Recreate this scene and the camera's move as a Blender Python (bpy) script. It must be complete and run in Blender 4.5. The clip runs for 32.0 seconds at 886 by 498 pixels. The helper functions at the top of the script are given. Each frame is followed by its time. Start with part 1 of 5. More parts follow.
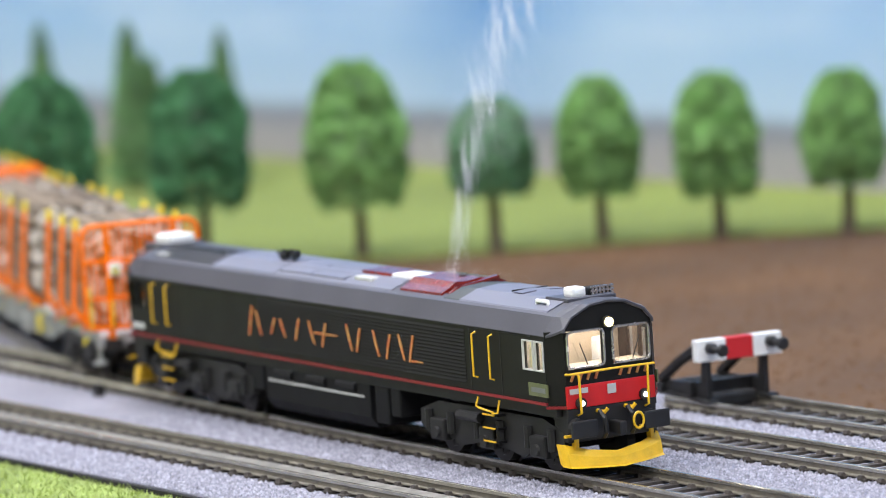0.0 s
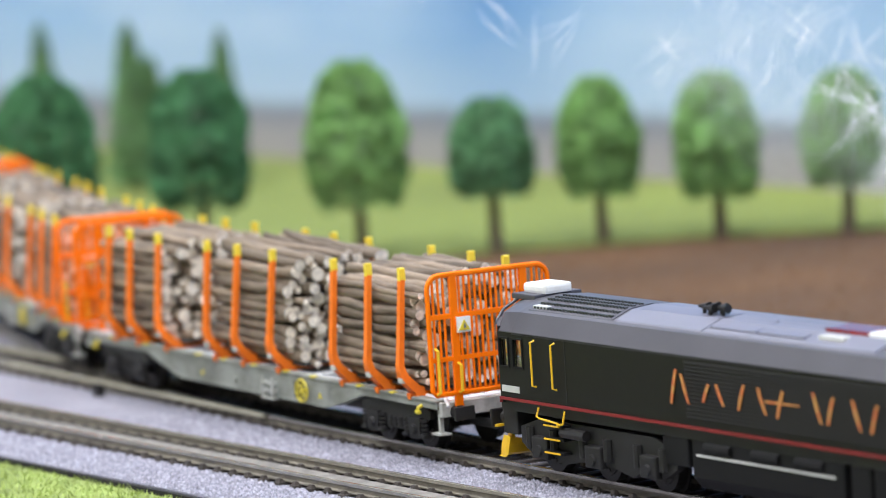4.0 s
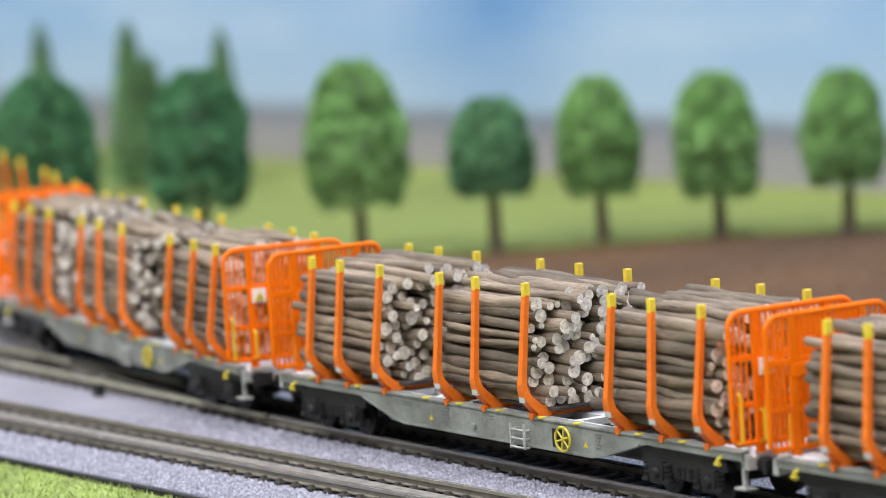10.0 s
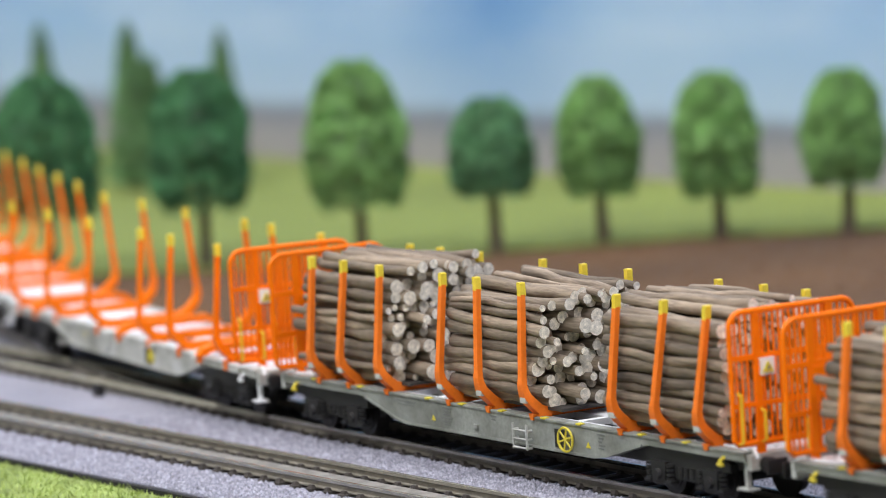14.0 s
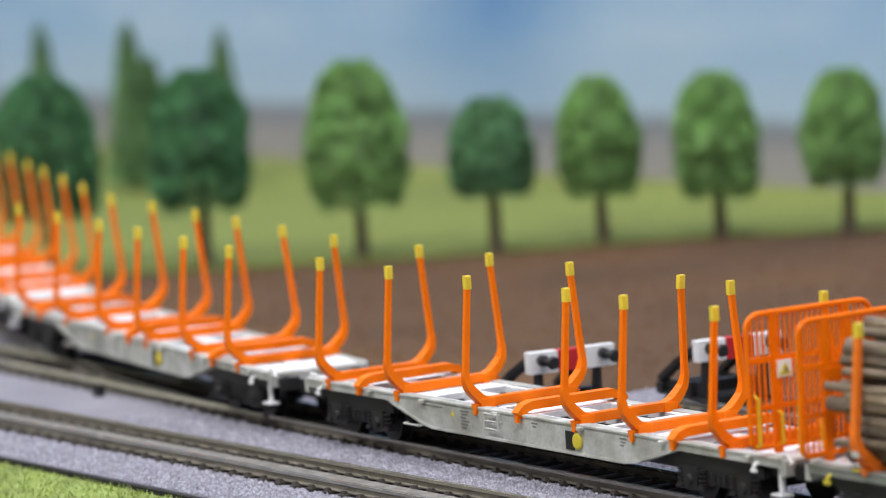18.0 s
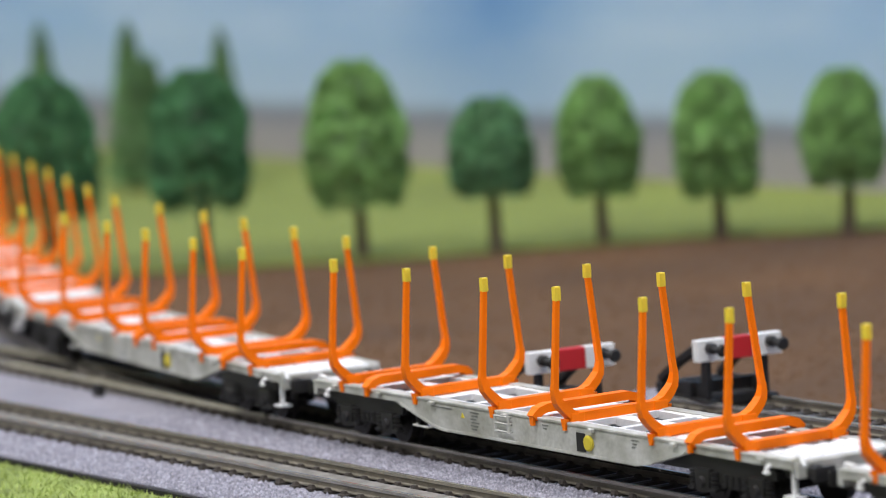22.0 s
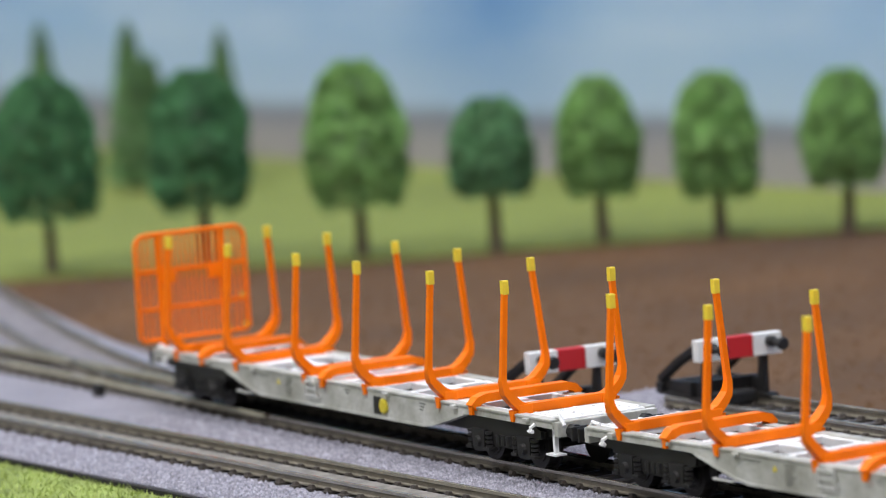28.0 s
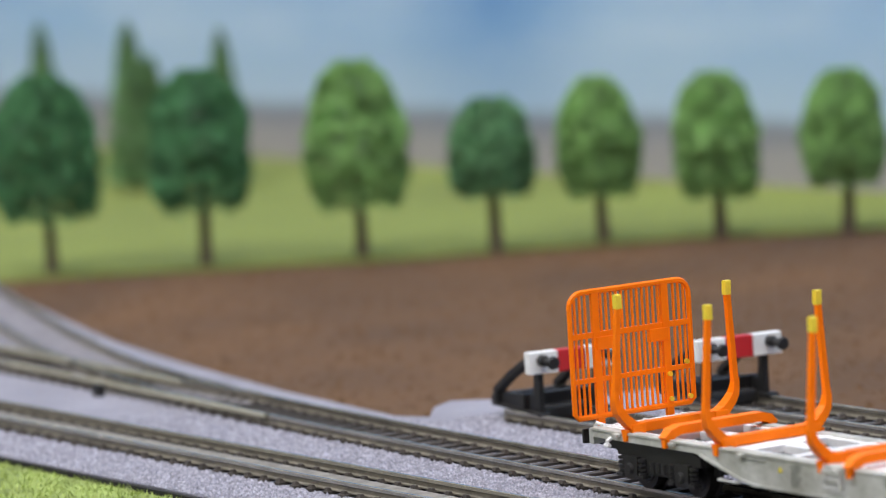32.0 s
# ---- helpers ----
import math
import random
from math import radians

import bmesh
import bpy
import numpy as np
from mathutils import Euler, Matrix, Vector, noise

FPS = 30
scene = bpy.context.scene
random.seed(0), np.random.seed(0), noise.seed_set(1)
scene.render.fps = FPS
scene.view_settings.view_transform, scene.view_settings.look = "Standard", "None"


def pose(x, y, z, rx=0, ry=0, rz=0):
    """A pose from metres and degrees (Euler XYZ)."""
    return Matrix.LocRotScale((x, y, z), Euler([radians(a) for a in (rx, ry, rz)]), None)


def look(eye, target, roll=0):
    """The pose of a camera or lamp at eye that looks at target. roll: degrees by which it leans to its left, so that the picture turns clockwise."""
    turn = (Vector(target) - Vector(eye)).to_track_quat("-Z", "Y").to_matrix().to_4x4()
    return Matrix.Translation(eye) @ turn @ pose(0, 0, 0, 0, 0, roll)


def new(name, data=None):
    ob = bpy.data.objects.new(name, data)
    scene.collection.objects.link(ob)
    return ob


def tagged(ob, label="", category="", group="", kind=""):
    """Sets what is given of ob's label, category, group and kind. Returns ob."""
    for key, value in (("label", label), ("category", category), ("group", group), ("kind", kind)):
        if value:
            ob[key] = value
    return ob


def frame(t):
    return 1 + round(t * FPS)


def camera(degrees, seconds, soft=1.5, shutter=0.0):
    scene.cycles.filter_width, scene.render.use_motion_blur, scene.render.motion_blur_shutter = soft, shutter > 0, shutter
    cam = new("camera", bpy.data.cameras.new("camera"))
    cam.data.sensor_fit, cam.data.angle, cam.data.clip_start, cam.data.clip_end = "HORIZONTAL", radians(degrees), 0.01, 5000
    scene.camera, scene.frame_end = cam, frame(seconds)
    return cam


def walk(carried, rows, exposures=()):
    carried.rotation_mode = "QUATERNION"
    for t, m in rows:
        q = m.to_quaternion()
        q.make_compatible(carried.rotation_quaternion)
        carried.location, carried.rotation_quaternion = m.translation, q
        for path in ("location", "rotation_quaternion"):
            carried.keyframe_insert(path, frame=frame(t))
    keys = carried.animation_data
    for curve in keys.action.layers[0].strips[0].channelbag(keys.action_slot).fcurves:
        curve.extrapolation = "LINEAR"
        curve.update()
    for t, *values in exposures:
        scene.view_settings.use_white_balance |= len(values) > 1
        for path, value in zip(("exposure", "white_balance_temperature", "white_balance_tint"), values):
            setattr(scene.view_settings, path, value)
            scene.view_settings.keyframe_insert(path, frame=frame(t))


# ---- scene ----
EYE = (0.71095, -0.58755, 0.16687)
YAW, PITCH, ROLL = radians(-57.3325), radians(-6.1504), -3.6604
AIM = (EYE[0] + math.sin(YAW) * math.cos(PITCH), EYE[1] + math.cos(YAW) * math.cos(PITCH), EYE[2] + math.sin(PITCH))
cam = camera(11.4495, 32.0, 1.0)
cam.data.dof.use_dof = True
cam.data.dof.focus_distance = 1.05
cam.data.dof.aperture_fstop = 16.0
walk(cam, [(0.0, look(EYE, AIM, ROLL)), (32.0, look(EYE, AIM, ROLL))], [(0.0, 0.35, 6380, 12), (4.0, 0.34, 6380, 12), (6.0, 0.27, 6400, 12), (9.0, 0.23, 6420, 12), (14.0, 0.07, 6480, 12), (20.0, -0.20, 6650, 12), (26.0, -0.21, 6650, 12), (32.0, -0.12, 6600, 12)])

# ---- light: the hall's ceiling panels and a dim even hall ----
world = bpy.data.worlds.new("hall_air")
scene.world = world
world.use_nodes = True
world.node_tree.nodes["Background"].inputs[0].default_value = (0.90, 0.95, 1.0, 1)
world.node_tree.nodes["Background"].inputs[1].default_value = 0.18
PANELS = [(-1.6, -0.9), (-0.2, -0.9), (1.2, -0.9), (-1.6, 0.15), (-0.2, 0.15), (1.2, 0.15)]
PANEL_POWER = (19.0, 9.5)  # front row, rear row
CEILING = 1.55


# ---- materials ----
def rgb(r, g, b):
    """Linear colour from display values of 0 to 255."""
    return tuple((v / 255 / 12.92) if v <= 10 else ((v / 255 + 0.055) / 1.055) ** 2.4 for v in (r, g, b))


def make(name, base, rough=0.5, metal=0.0, var=0.15, scale=400, fine=3000, bump=0.0, rand=0.0, second=None, emit=0.0, alpha=1.0, coat=0.0, spec=0.5, island=0.0, along=1.0):
    m = bpy.data.materials.new(name)
    m.use_nodes = True
    nt = m.node_tree
    n, l = nt.nodes, nt.links
    bs = n["Principled BSDF"]
    bs.inputs["Roughness"].default_value = rough
    bs.inputs["Metallic"].default_value = metal
    bs.inputs["Coat Weight"].default_value = coat
    bs.inputs["Alpha"].default_value = alpha
    bs.inputs["Specular IOR Level"].default_value = spec
    tc = n.new("ShaderNodeTexCoord")
    big = n.new("ShaderNodeTexNoise")
    big.inputs["Scale"].default_value = scale
    big.inputs["Detail"].default_value = 4
    small = n.new("ShaderNodeTexNoise")
    small.inputs["Scale"].default_value = fine
    small.inputs["Detail"].default_value = 3
    grain = tc.outputs["Object"]
    if along != 1.0:  # grain drawn out along the thing's length
        draw = n.new("ShaderNodeMapping")
        draw.inputs["Scale"].default_value = (along, 1, 1)
        l.new(grain, draw.inputs["Vector"])
        grain = draw.outputs["Vector"]
    l.new(grain, big.inputs["Vector"])
    l.new(grain, small.inputs["Vector"])
    ramp = n.new("ShaderNodeValToRGB")
    dark = tuple(c * (1 - var) for c in base) if second is None else second
    ramp.color_ramp.elements[0].position, ramp.color_ramp.elements[1].position = 0.33, 0.67
    ramp.color_ramp.elements[0].color = (*dark, 1)
    ramp.color_ramp.elements[1].color = (*(tuple(min(1, c * (1 + (var if second is None else 0))) for c in base)), 1)
    l.new(big.outputs["Fac"], ramp.inputs["Fac"])
    hsv = n.new("ShaderNodeHueSaturation")
    l.new(ramp.outputs["Color"], hsv.inputs["Color"])
    value = n.new("ShaderNodeMapRange")
    value.inputs["From Min"].default_value, value.inputs["From Max"].default_value = 0.3, 0.7
    value.inputs["To Min"].default_value, value.inputs["To Max"].default_value = 1 - var * 0.6, 1 + var * 0.6
    l.new(small.outputs["Fac"], value.inputs["Value"])
    last = value.outputs["Result"]
    if rand or island:
        info = n.new("ShaderNodeObjectInfo" if rand else "ShaderNodeNewGeometry")
        mr = n.new("ShaderNodeMapRange")
        mr.inputs["To Min"].default_value, mr.inputs["To Max"].default_value = 1 - rand - island, 1 + rand + island
        l.new(info.outputs["Random" if rand else "Random Per Island"], mr.inputs["Value"])
        mul = n.new("ShaderNodeMath")
        mul.operation = "MULTIPLY"
        l.new(last, mul.inputs[0])
        l.new(mr.outputs["Result"], mul.inputs[1])
        last = mul.outputs["Value"]
    l.new(last, hsv.inputs["Value"])
    l.new(hsv.outputs["Color"], bs.inputs["Base Color"])
    rr = n.new("ShaderNodeMapRange")
    rr.inputs["To Min"].default_value, rr.inputs["To Max"].default_value = max(0.02, rough - 0.12), min(1, rough + 0.12)
    l.new(big.outputs["Fac"], rr.inputs["Value"])
    l.new(rr.outputs["Result"], bs.inputs["Roughness"])
    if bump:
        bp = n.new("ShaderNodeBump")
        bp.inputs["Strength"].default_value = min(1, bump)
        bp.inputs["Distance"].default_value = 0.0008 * bump
        l.new(small.outputs["Fac"], bp.inputs["Height"])
        l.new(bp.outputs["Normal"], bs.inputs["Normal"])
    if emit:
        bs.inputs["Emission Color"].default_value = (*base, 1)
        bs.inputs["Emission Strength"].default_value = emit
    return m


M_BED = make("grey_ballast_foam", rgb(143, 142, 153), 0.9, var=0.16, scale=25, fine=1400, bump=1.2)
M_BEDSIDE = make("near_black_matt", rgb(26, 25, 24), 0.9, var=0.3, scale=120)
M_STONE = make("grey_ballast_stone", rgb(157, 156, 168), 0.7, var=0.25, scale=900, island=0.32)
M_RAIL = make("weathered_nickel_rail", rgb(124, 118, 105), 0.45, 0.35, var=0.25, scale=120, fine=900)
M_RAILTOP = make("bright_rail_head", rgb(176, 172, 160), 0.22, 0.8, var=0.15, scale=160)
M_TIEGREY = make("ballasted_grey_sleeper", rgb(150, 147, 152), 0.85, var=0.2, scale=200, bump=0.4)
M_TIE = make("dark_brown_sleeper", rgb(66, 60, 55), 0.75, var=0.25, scale=300, rand=0.2, bump=0.3)
M_SOIL = make("brown_soil", rgb(88, 61, 34), 0.95, var=0.24, scale=14, fine=420, bump=1.0)
M_CLOD = make("brown_soil_clod", rgb(88, 61, 34), 0.95, var=0.3, scale=300)
M_MEADOW = make("pale_green_meadow", rgb(118, 129, 58), 0.95, var=0.14, scale=9, fine=500, bump=0.6)
M_TURF = make("green_turf", rgb(134, 150, 78), 0.9, var=0.3, scale=60, fine=900, bump=0.5)
M_BLADE = make("grass_fibre", rgb(158, 174, 98), 0.7, var=0.35, scale=90)
M_BARK = make("brown_tree_bark", rgb(88, 74, 62), 0.9, var=0.3, scale=300, bump=0.5)
M_LEAF = {
    "blue": make("dark_bluish_green_foliage", rgb(80, 134, 88), 0.8, var=0.45, scale=130),
    "deep": make("deep_green_foliage", rgb(98, 146, 100), 0.8, var=0.45, scale=130),
    "light": make("fresh_green_foliage", rgb(131, 174, 101), 0.8, var=0.45, scale=130),
    "conifer": make("conifer_needles", rgb(112, 150, 98), 0.85, var=0.35, scale=100),
}
M_ORANGE = make("orange_plastic", rgb(255, 121, 0), 0.45, var=0.04, scale=120, spec=0.2)
# less saturated orange for the stakes of the loaded wagons
M_ORANGEMUTED = make("muted_orange_plastic", rgb(244, 122, 32), 0.55, var=0.07, scale=160, fine=1200, spec=0.3)
M_PALERAIL = make("cream_painted_rail", rgb(168, 164, 144), 0.6, var=0.12, scale=150)
M_YELLOW = make("yellow_cap_plastic", rgb(238, 208, 60), 0.45, var=0.08, scale=300)
M_YPAINT = make("yellow_enamel", rgb(236, 188, 40), 0.35, var=0.08, scale=300)
M_FRAME = make("weathered_light_grey_paint", rgb(196, 197, 193), 0.6, var=0.16, scale=110, fine=900, bump=0.2, second=rgb(150, 150, 140))
M_FRAMEDIRTY = make("dirty_grey_wagon_paint", rgb(146, 149, 142), 0.65, var=0.2, scale=110, fine=900, bump=0.25, second=rgb(112, 114, 106))
M_DECKGREY = make("pale_grey_deck_paint", rgb(234, 235, 236), 0.55, var=0.08, scale=110, fine=900)
M_BLACK = make("black_plastic", rgb(27, 26, 26), 0.55, var=0.3, scale=200, bump=0.15)
M_DARK = make("dark_grey_underframe", rgb(17, 17, 18), 0.65, var=0.3, scale=150, bump=0.15, spec=0.25)
M_WHEEL = make("dark_steel_wheel", rgb(44, 42, 41), 0.45, 0.5, var=0.2, scale=300)
M_LOGBARK = make("grey_brown_bark", rgb(143, 127, 109), 0.8, var=0.30, scale=380, fine=1900, rand=0.42, bump=0.6, second=rgb(98, 86, 73), along=0.14)
M_TRAY = make("dark_tray_board", rgb(66, 60, 56), 0.8, var=0.2, scale=200)
M_FILL = make("olive_grey_ballast_fill", rgb(122, 119, 113), 0.9, var=0.25, scale=300, fine=1800, bump=0.6)
M_LOGEND = make("pale_cut_wood", rgb(222, 212, 198), 0.85, var=0.28, scale=900, fine=4000, rand=0.15)
M_OLIVE = make("black_olive_paint", rgb(25, 24, 22), 0.5, var=0.14, scale=80, fine=900, spec=0.22)
M_ROOF = make("slate_grey_roof_paint", rgb(74, 73, 80), 0.42, var=0.1, scale=60, spec=0.4)
M_ROOFDARK = make("dark_slate_roof_panel", rgb(62, 65, 64), 0.5, var=0.1, scale=60)
# slate of the roof's top, with the overhead light put into its colour
M_ROOFLIT = make("top_lit_slate_roof_panel", rgb(108, 108, 121), 0.42, var=0.08, scale=60)
M_RED = make("red_paint", rgb(200, 30, 32), 0.38, var=0.08, scale=150)
M_MAROON = make("glossy_maroon_cover", rgb(118, 30, 22), 0.16, var=0.3, scale=260, bump=0.4, coat=0.6)
M_SCRAWL = make("orange_brush_paint", rgb(196, 96, 56), 0.5, var=0.3, scale=500, second=rgb(202, 150, 84))
M_WHITE = make("white_plastic", rgb(236, 236, 234), 0.4, var=0.04, scale=200)
M_CHROME = make("silver_grille", rgb(190, 190, 192), 0.25, 0.85, var=0.1, scale=300)
M_GREY = make("light_grey_marking", rgb(190, 190, 186), 0.5, var=0.05, scale=300)
M_INK = make("dark_grey_marking", rgb(112, 114, 110), 0.6, var=0.1, scale=300)
M_CREAM = make("cream_cab_lining", rgb(196, 180, 156), 0.6, var=0.1, scale=200)
M_LAMP = make("warm_lamp_glow", (1.0, 0.80, 0.38), 0.3, var=0.0, emit=6.0)
M_LAMPW = make("white_lamp_glow", (1.0, 0.96, 0.85), 0.3, var=0.0, emit=5.0)
M_CABGLOW = make("cab_ceiling_lamp", (1.0, 0.92, 0.80), 0.3, var=0.0, emit=16.0)
M_SIGNY = make("warning_yellow", rgb(212, 194, 56), 0.5, var=0.05)
M_REDWHITE = make("signal_red_paint", rgb(196, 34, 40), 0.45, var=0.06, scale=200)
M_WALL = make("plain_hall_wall", rgb(196, 194, 190), 0.9, var=0.04, scale=2, fine=60)
M_CEIL = make("white_hall_ceiling", rgb(226, 226, 224), 0.9, var=0.03, scale=2, fine=60)
M_FLOOR = make("grey_hall_floor", rgb(112, 110, 106), 0.6, var=0.1, scale=3, fine=80)
M_PANEL = make("ceiling_panel_glow", (1.0, 0.97, 0.92), 0.4, var=0.0, emit=2.0)
M_PLINTH = make("dark_layout_skirt", rgb(58, 56, 54), 0.85, var=0.1, scale=6)

M_GLASS = bpy.data.materials.new("clear_cab_glass")
M_GLASS.use_nodes = True
_n = M_GLASS.node_tree.nodes
_t, _g, _x = _n.new("ShaderNodeBsdfTransparent"), _n.new("ShaderNodeBsdfGlossy"), _n.new("ShaderNodeMixShader")
_g.inputs["Roughness"].default_value = 0.05
_x.inputs[0].default_value = 0.25
M_GLASS.node_tree.links.new(_t.outputs[0], _x.inputs[1])
M_GLASS.node_tree.links.new(_g.outputs[0], _x.inputs[2])
M_GLASS.node_tree.links.new(_x.outputs[0], _n["Material Output"].inputs[0])


M_SMOKE = bpy.data.materials.new("white_smoke_flakes")
M_SMOKE.use_nodes = True
_n, _l = M_SMOKE.node_tree.nodes, M_SMOKE.node_tree.links
_d, _b, _x = _n.new("ShaderNodeBsdfTranslucent"), _n.new("ShaderNodeBsdfDiffuse"), _n.new("ShaderNodeMixShader")
_d.inputs["Color"].default_value = _b.inputs["Color"].default_value = (0.93, 0.94, 0.97, 1)
_l.new(_d.outputs[0], _x.inputs[1])
_l.new(_b.outputs[0], _x.inputs[2])
_l.new(_x.outputs[0], _n["Material Output"].inputs[0])


def sky_print():
    """The printed backdrop: a misty strip of distant land under a blue, clouded sky."""
    m = bpy.data.materials.new("printed_sky_backdrop")
    m.use_nodes = True
    n, l = m.node_tree.nodes, m.node_tree.links
    bs = n["Principled BSDF"]
    bs.inputs["Roughness"].default_value = 0.8
    tc, sep = n.new("ShaderNodeTexCoord"), n.new("ShaderNodeSeparateXYZ")
    l.new(tc.outputs["Object"], sep.inputs[0])
    wob = n.new("ShaderNodeTexNoise")
    wob.inputs["Scale"].default_value = 18
    l.new(tc.outputs["Object"], wob.inputs["Vector"])
    add = n.new("ShaderNodeMath")
    add.operation = "MULTIPLY_ADD"
    add.inputs[1].default_value = 0.008
    l.new(wob.outputs["Fac"], add.inputs[0])
    l.new(sep.outputs["Z"], add.inputs[2])
    rng = n.new("ShaderNodeMapRange")
    rng.inputs["From Min"].default_value, rng.inputs["From Max"].default_value = 0.0, 0.14
    l.new(add.outputs[0], rng.inputs["Value"])
    ramp = n.new("ShaderNodeValToRGB")
    e = ramp.color_ramp.elements
    stops = [(0.0, rgb(160, 155, 155)), (0.11, rgb(154, 151, 156)), (0.18, rgb(130, 134, 147)), (0.235, rgb(172, 194, 220)), (0.5, rgb(150, 184, 222)), (1.0, rgb(112, 160, 217))]
    e[0].position, e[0].color = stops[0][0], (*stops[0][1], 1)
    e[1].position, e[1].color = stops[-1][0], (*stops[-1][1], 1)
    for p, c in stops[1:-1]:
        k = e.new(p)
        k.color = (*c, 1)
    l.new(rng.outputs["Result"], ramp.inputs["Fac"])
    mp = n.new("ShaderNodeMapping")
    mp.inputs["Scale"].default_value = (4.0, 4.0, 14.0)
    l.new(tc.outputs["Object"], mp.inputs["Vector"])
    cl = n.new("ShaderNodeTexNoise")
    cl.inputs["Scale"].default_value = 1.6
    cl.inputs["Detail"].default_value = 5
    l.new(mp.outputs["Vector"], cl.inputs["Vector"])
    cr = n.new("ShaderNodeMapRange")
    cr.inputs["From Min"].default_value, cr.inputs["From Max"].default_value = 0.45, 0.75
    cr.inputs["To Max"].default_value = 0.48
    l.new(cl.outputs["Fac"], cr.inputs["Value"])
    up = n.new("ShaderNodeMapRange")
    up.inputs["From Min"].default_value, up.inputs["From Max"].default_value = 0.035, 0.06
    l.new(sep.outputs["Z"], up.inputs["Value"])
    mul = n.new("ShaderNodeMath")
    mul.operation = "MULTIPLY"
    l.new(cr.outputs["Result"], mul.inputs[0])
    l.new(up.outputs["Result"], mul.inputs[1])
    mix = n.new("ShaderNodeMix")
    mix.data_type = "RGBA"
    mix.inputs["B"].default_value = (*rgb(192, 206, 222), 1)
    # a deeper blue opening between the clouds
    gap = n.new("ShaderNodeMapping")
    gap.vector_type = "TEXTURE"
    gap.inputs["Location"].default_value = (-0.904, 0.48, 0.080)
    gap.inputs["Scale"].default_value = (0.085, 0.5, 0.085)
    l.new(tc.outputs["Object"], gap.inputs["Vector"])
    ball = n.new("ShaderNodeTexGradient")
    ball.gradient_type = "SPHERICAL"
    l.new(gap.outputs["Vector"], ball.inputs["Vector"])
    deep = n.new("ShaderNodeMix")
    deep.data_type = "RGBA"
    deep.blend_type = "MULTIPLY"
    l.new(ball.outputs["Fac"], deep.inputs[0])
    l.new(ramp.outputs["Color"], deep.inputs[6])
    deep.inputs[7].default_value = (0.50, 0.66, 0.84, 1)
    for sock in mix.inputs:
        if sock.type == "RGBA" and sock.name == "A":
            l.new(deep.outputs[2], sock)
        if sock.type == "RGBA" and sock.name == "B":
            sock.default_value = (*rgb(206, 218, 233), 1)
        if sock.type == "VALUE" and sock.name == "Factor":
            l.new(mul.outputs[0], sock)
    for sock in mix.outputs:
        if sock.type == "RGBA":
            l.new(sock, bs.inputs["Base Color"])
    return m


M_SKY = sky_print()


# ---- mesh helpers ----
ZK = 1.0  # height factor of the vehicles


def box(bm, x0, x1, y0, y1, z0, z1, bevel=0.0):
    z0, z1 = z0 * ZK, z1 * ZK
    v = [bm.verts.new(c) for c in ((x0, y0, z0), (x1, y0, z0), (x1, y1, z0), (x0, y1, z0), (x0, y0, z1), (x1, y0, z1), (x1, y1, z1), (x0, y1, z1))]
    fs = [bm.faces.new([v[i] for i in q]) for q in ((3, 2, 1, 0), (4, 5, 6, 7), (0, 1, 5, 4), (1, 2, 6, 5), (2, 3, 7, 6), (3, 0, 4, 7))]
    if bevel:
        es = {e for f in fs for e in f.edges}
        bmesh.ops.bevel(bm, geom=list(es), offset=bevel, segments=2, affect="EDGES", profile=0.6)
    return bm


def prism(bm, outline, axis, lo, hi):
    """A polygon in the plane across an axis, drawn out along it."""
    put = {"x": lambda a, b, c: (c, a, b * ZK), "y": lambda a, b, c: (a, c, b * ZK), "z": lambda a, b, c: (a, b, c * ZK)}[axis]
    a = [bm.verts.new(put(p, q, lo)) for p, q in outline]
    b = [bm.verts.new(put(p, q, hi)) for p, q in outline]
    n = len(a)
    bm.faces.new(a[::-1])
    bm.faces.new(b)
    for i in range(n):
        bm.faces.new((a[i], a[(i + 1) % n], b[(i + 1) % n], b[i]))
    return bm


def tube(bm, points, r, seg=8, closed=False):
    """A round bar along a line of points; r is one radius or one for each point."""
    pts = [Vector((p[0], p[1], p[2] * ZK)) for p in points]
    rs = r if isinstance(r, (list, tuple)) else [r] * len(pts)
    rings = []
    n = len(pts)
    steps = [(pts[(i + 1) % n] - pts[i]).normalized() for i in range(n if closed else n - 1)]
    ref = min((Vector(a) for a in ((0, 0, 1), (0, 1, 0), (1, 0, 0))), key=lambda a: max(abs(s.dot(a)) for s in steps))
    for i, p in enumerate(pts):
        if closed:
            d = pts[(i + 1) % n] - pts[i - 1]
        else:
            d = pts[min(i + 1, n - 1)] - pts[max(i - 1, 0)]
        d.normalize()
        side = d.cross(ref)
        side.normalize()
        up = side.cross(d)
        rings.append([bm.verts.new(p + side * rs[i] * math.cos(a) + up * rs[i] * math.sin(a)) for a in (2 * math.pi * k / seg for k in range(seg))])
    for i in range(n if closed else n - 1):
        a, b = rings[i], rings[(i + 1) % n]
        for k in range(seg):
            bm.faces.new((a[k], a[(k + 1) % seg], b[(k + 1) % seg], b[k]))
    if not closed:
        bm.faces.new(rings[0][::-1])
        bm.faces.new(rings[-1])
    return bm


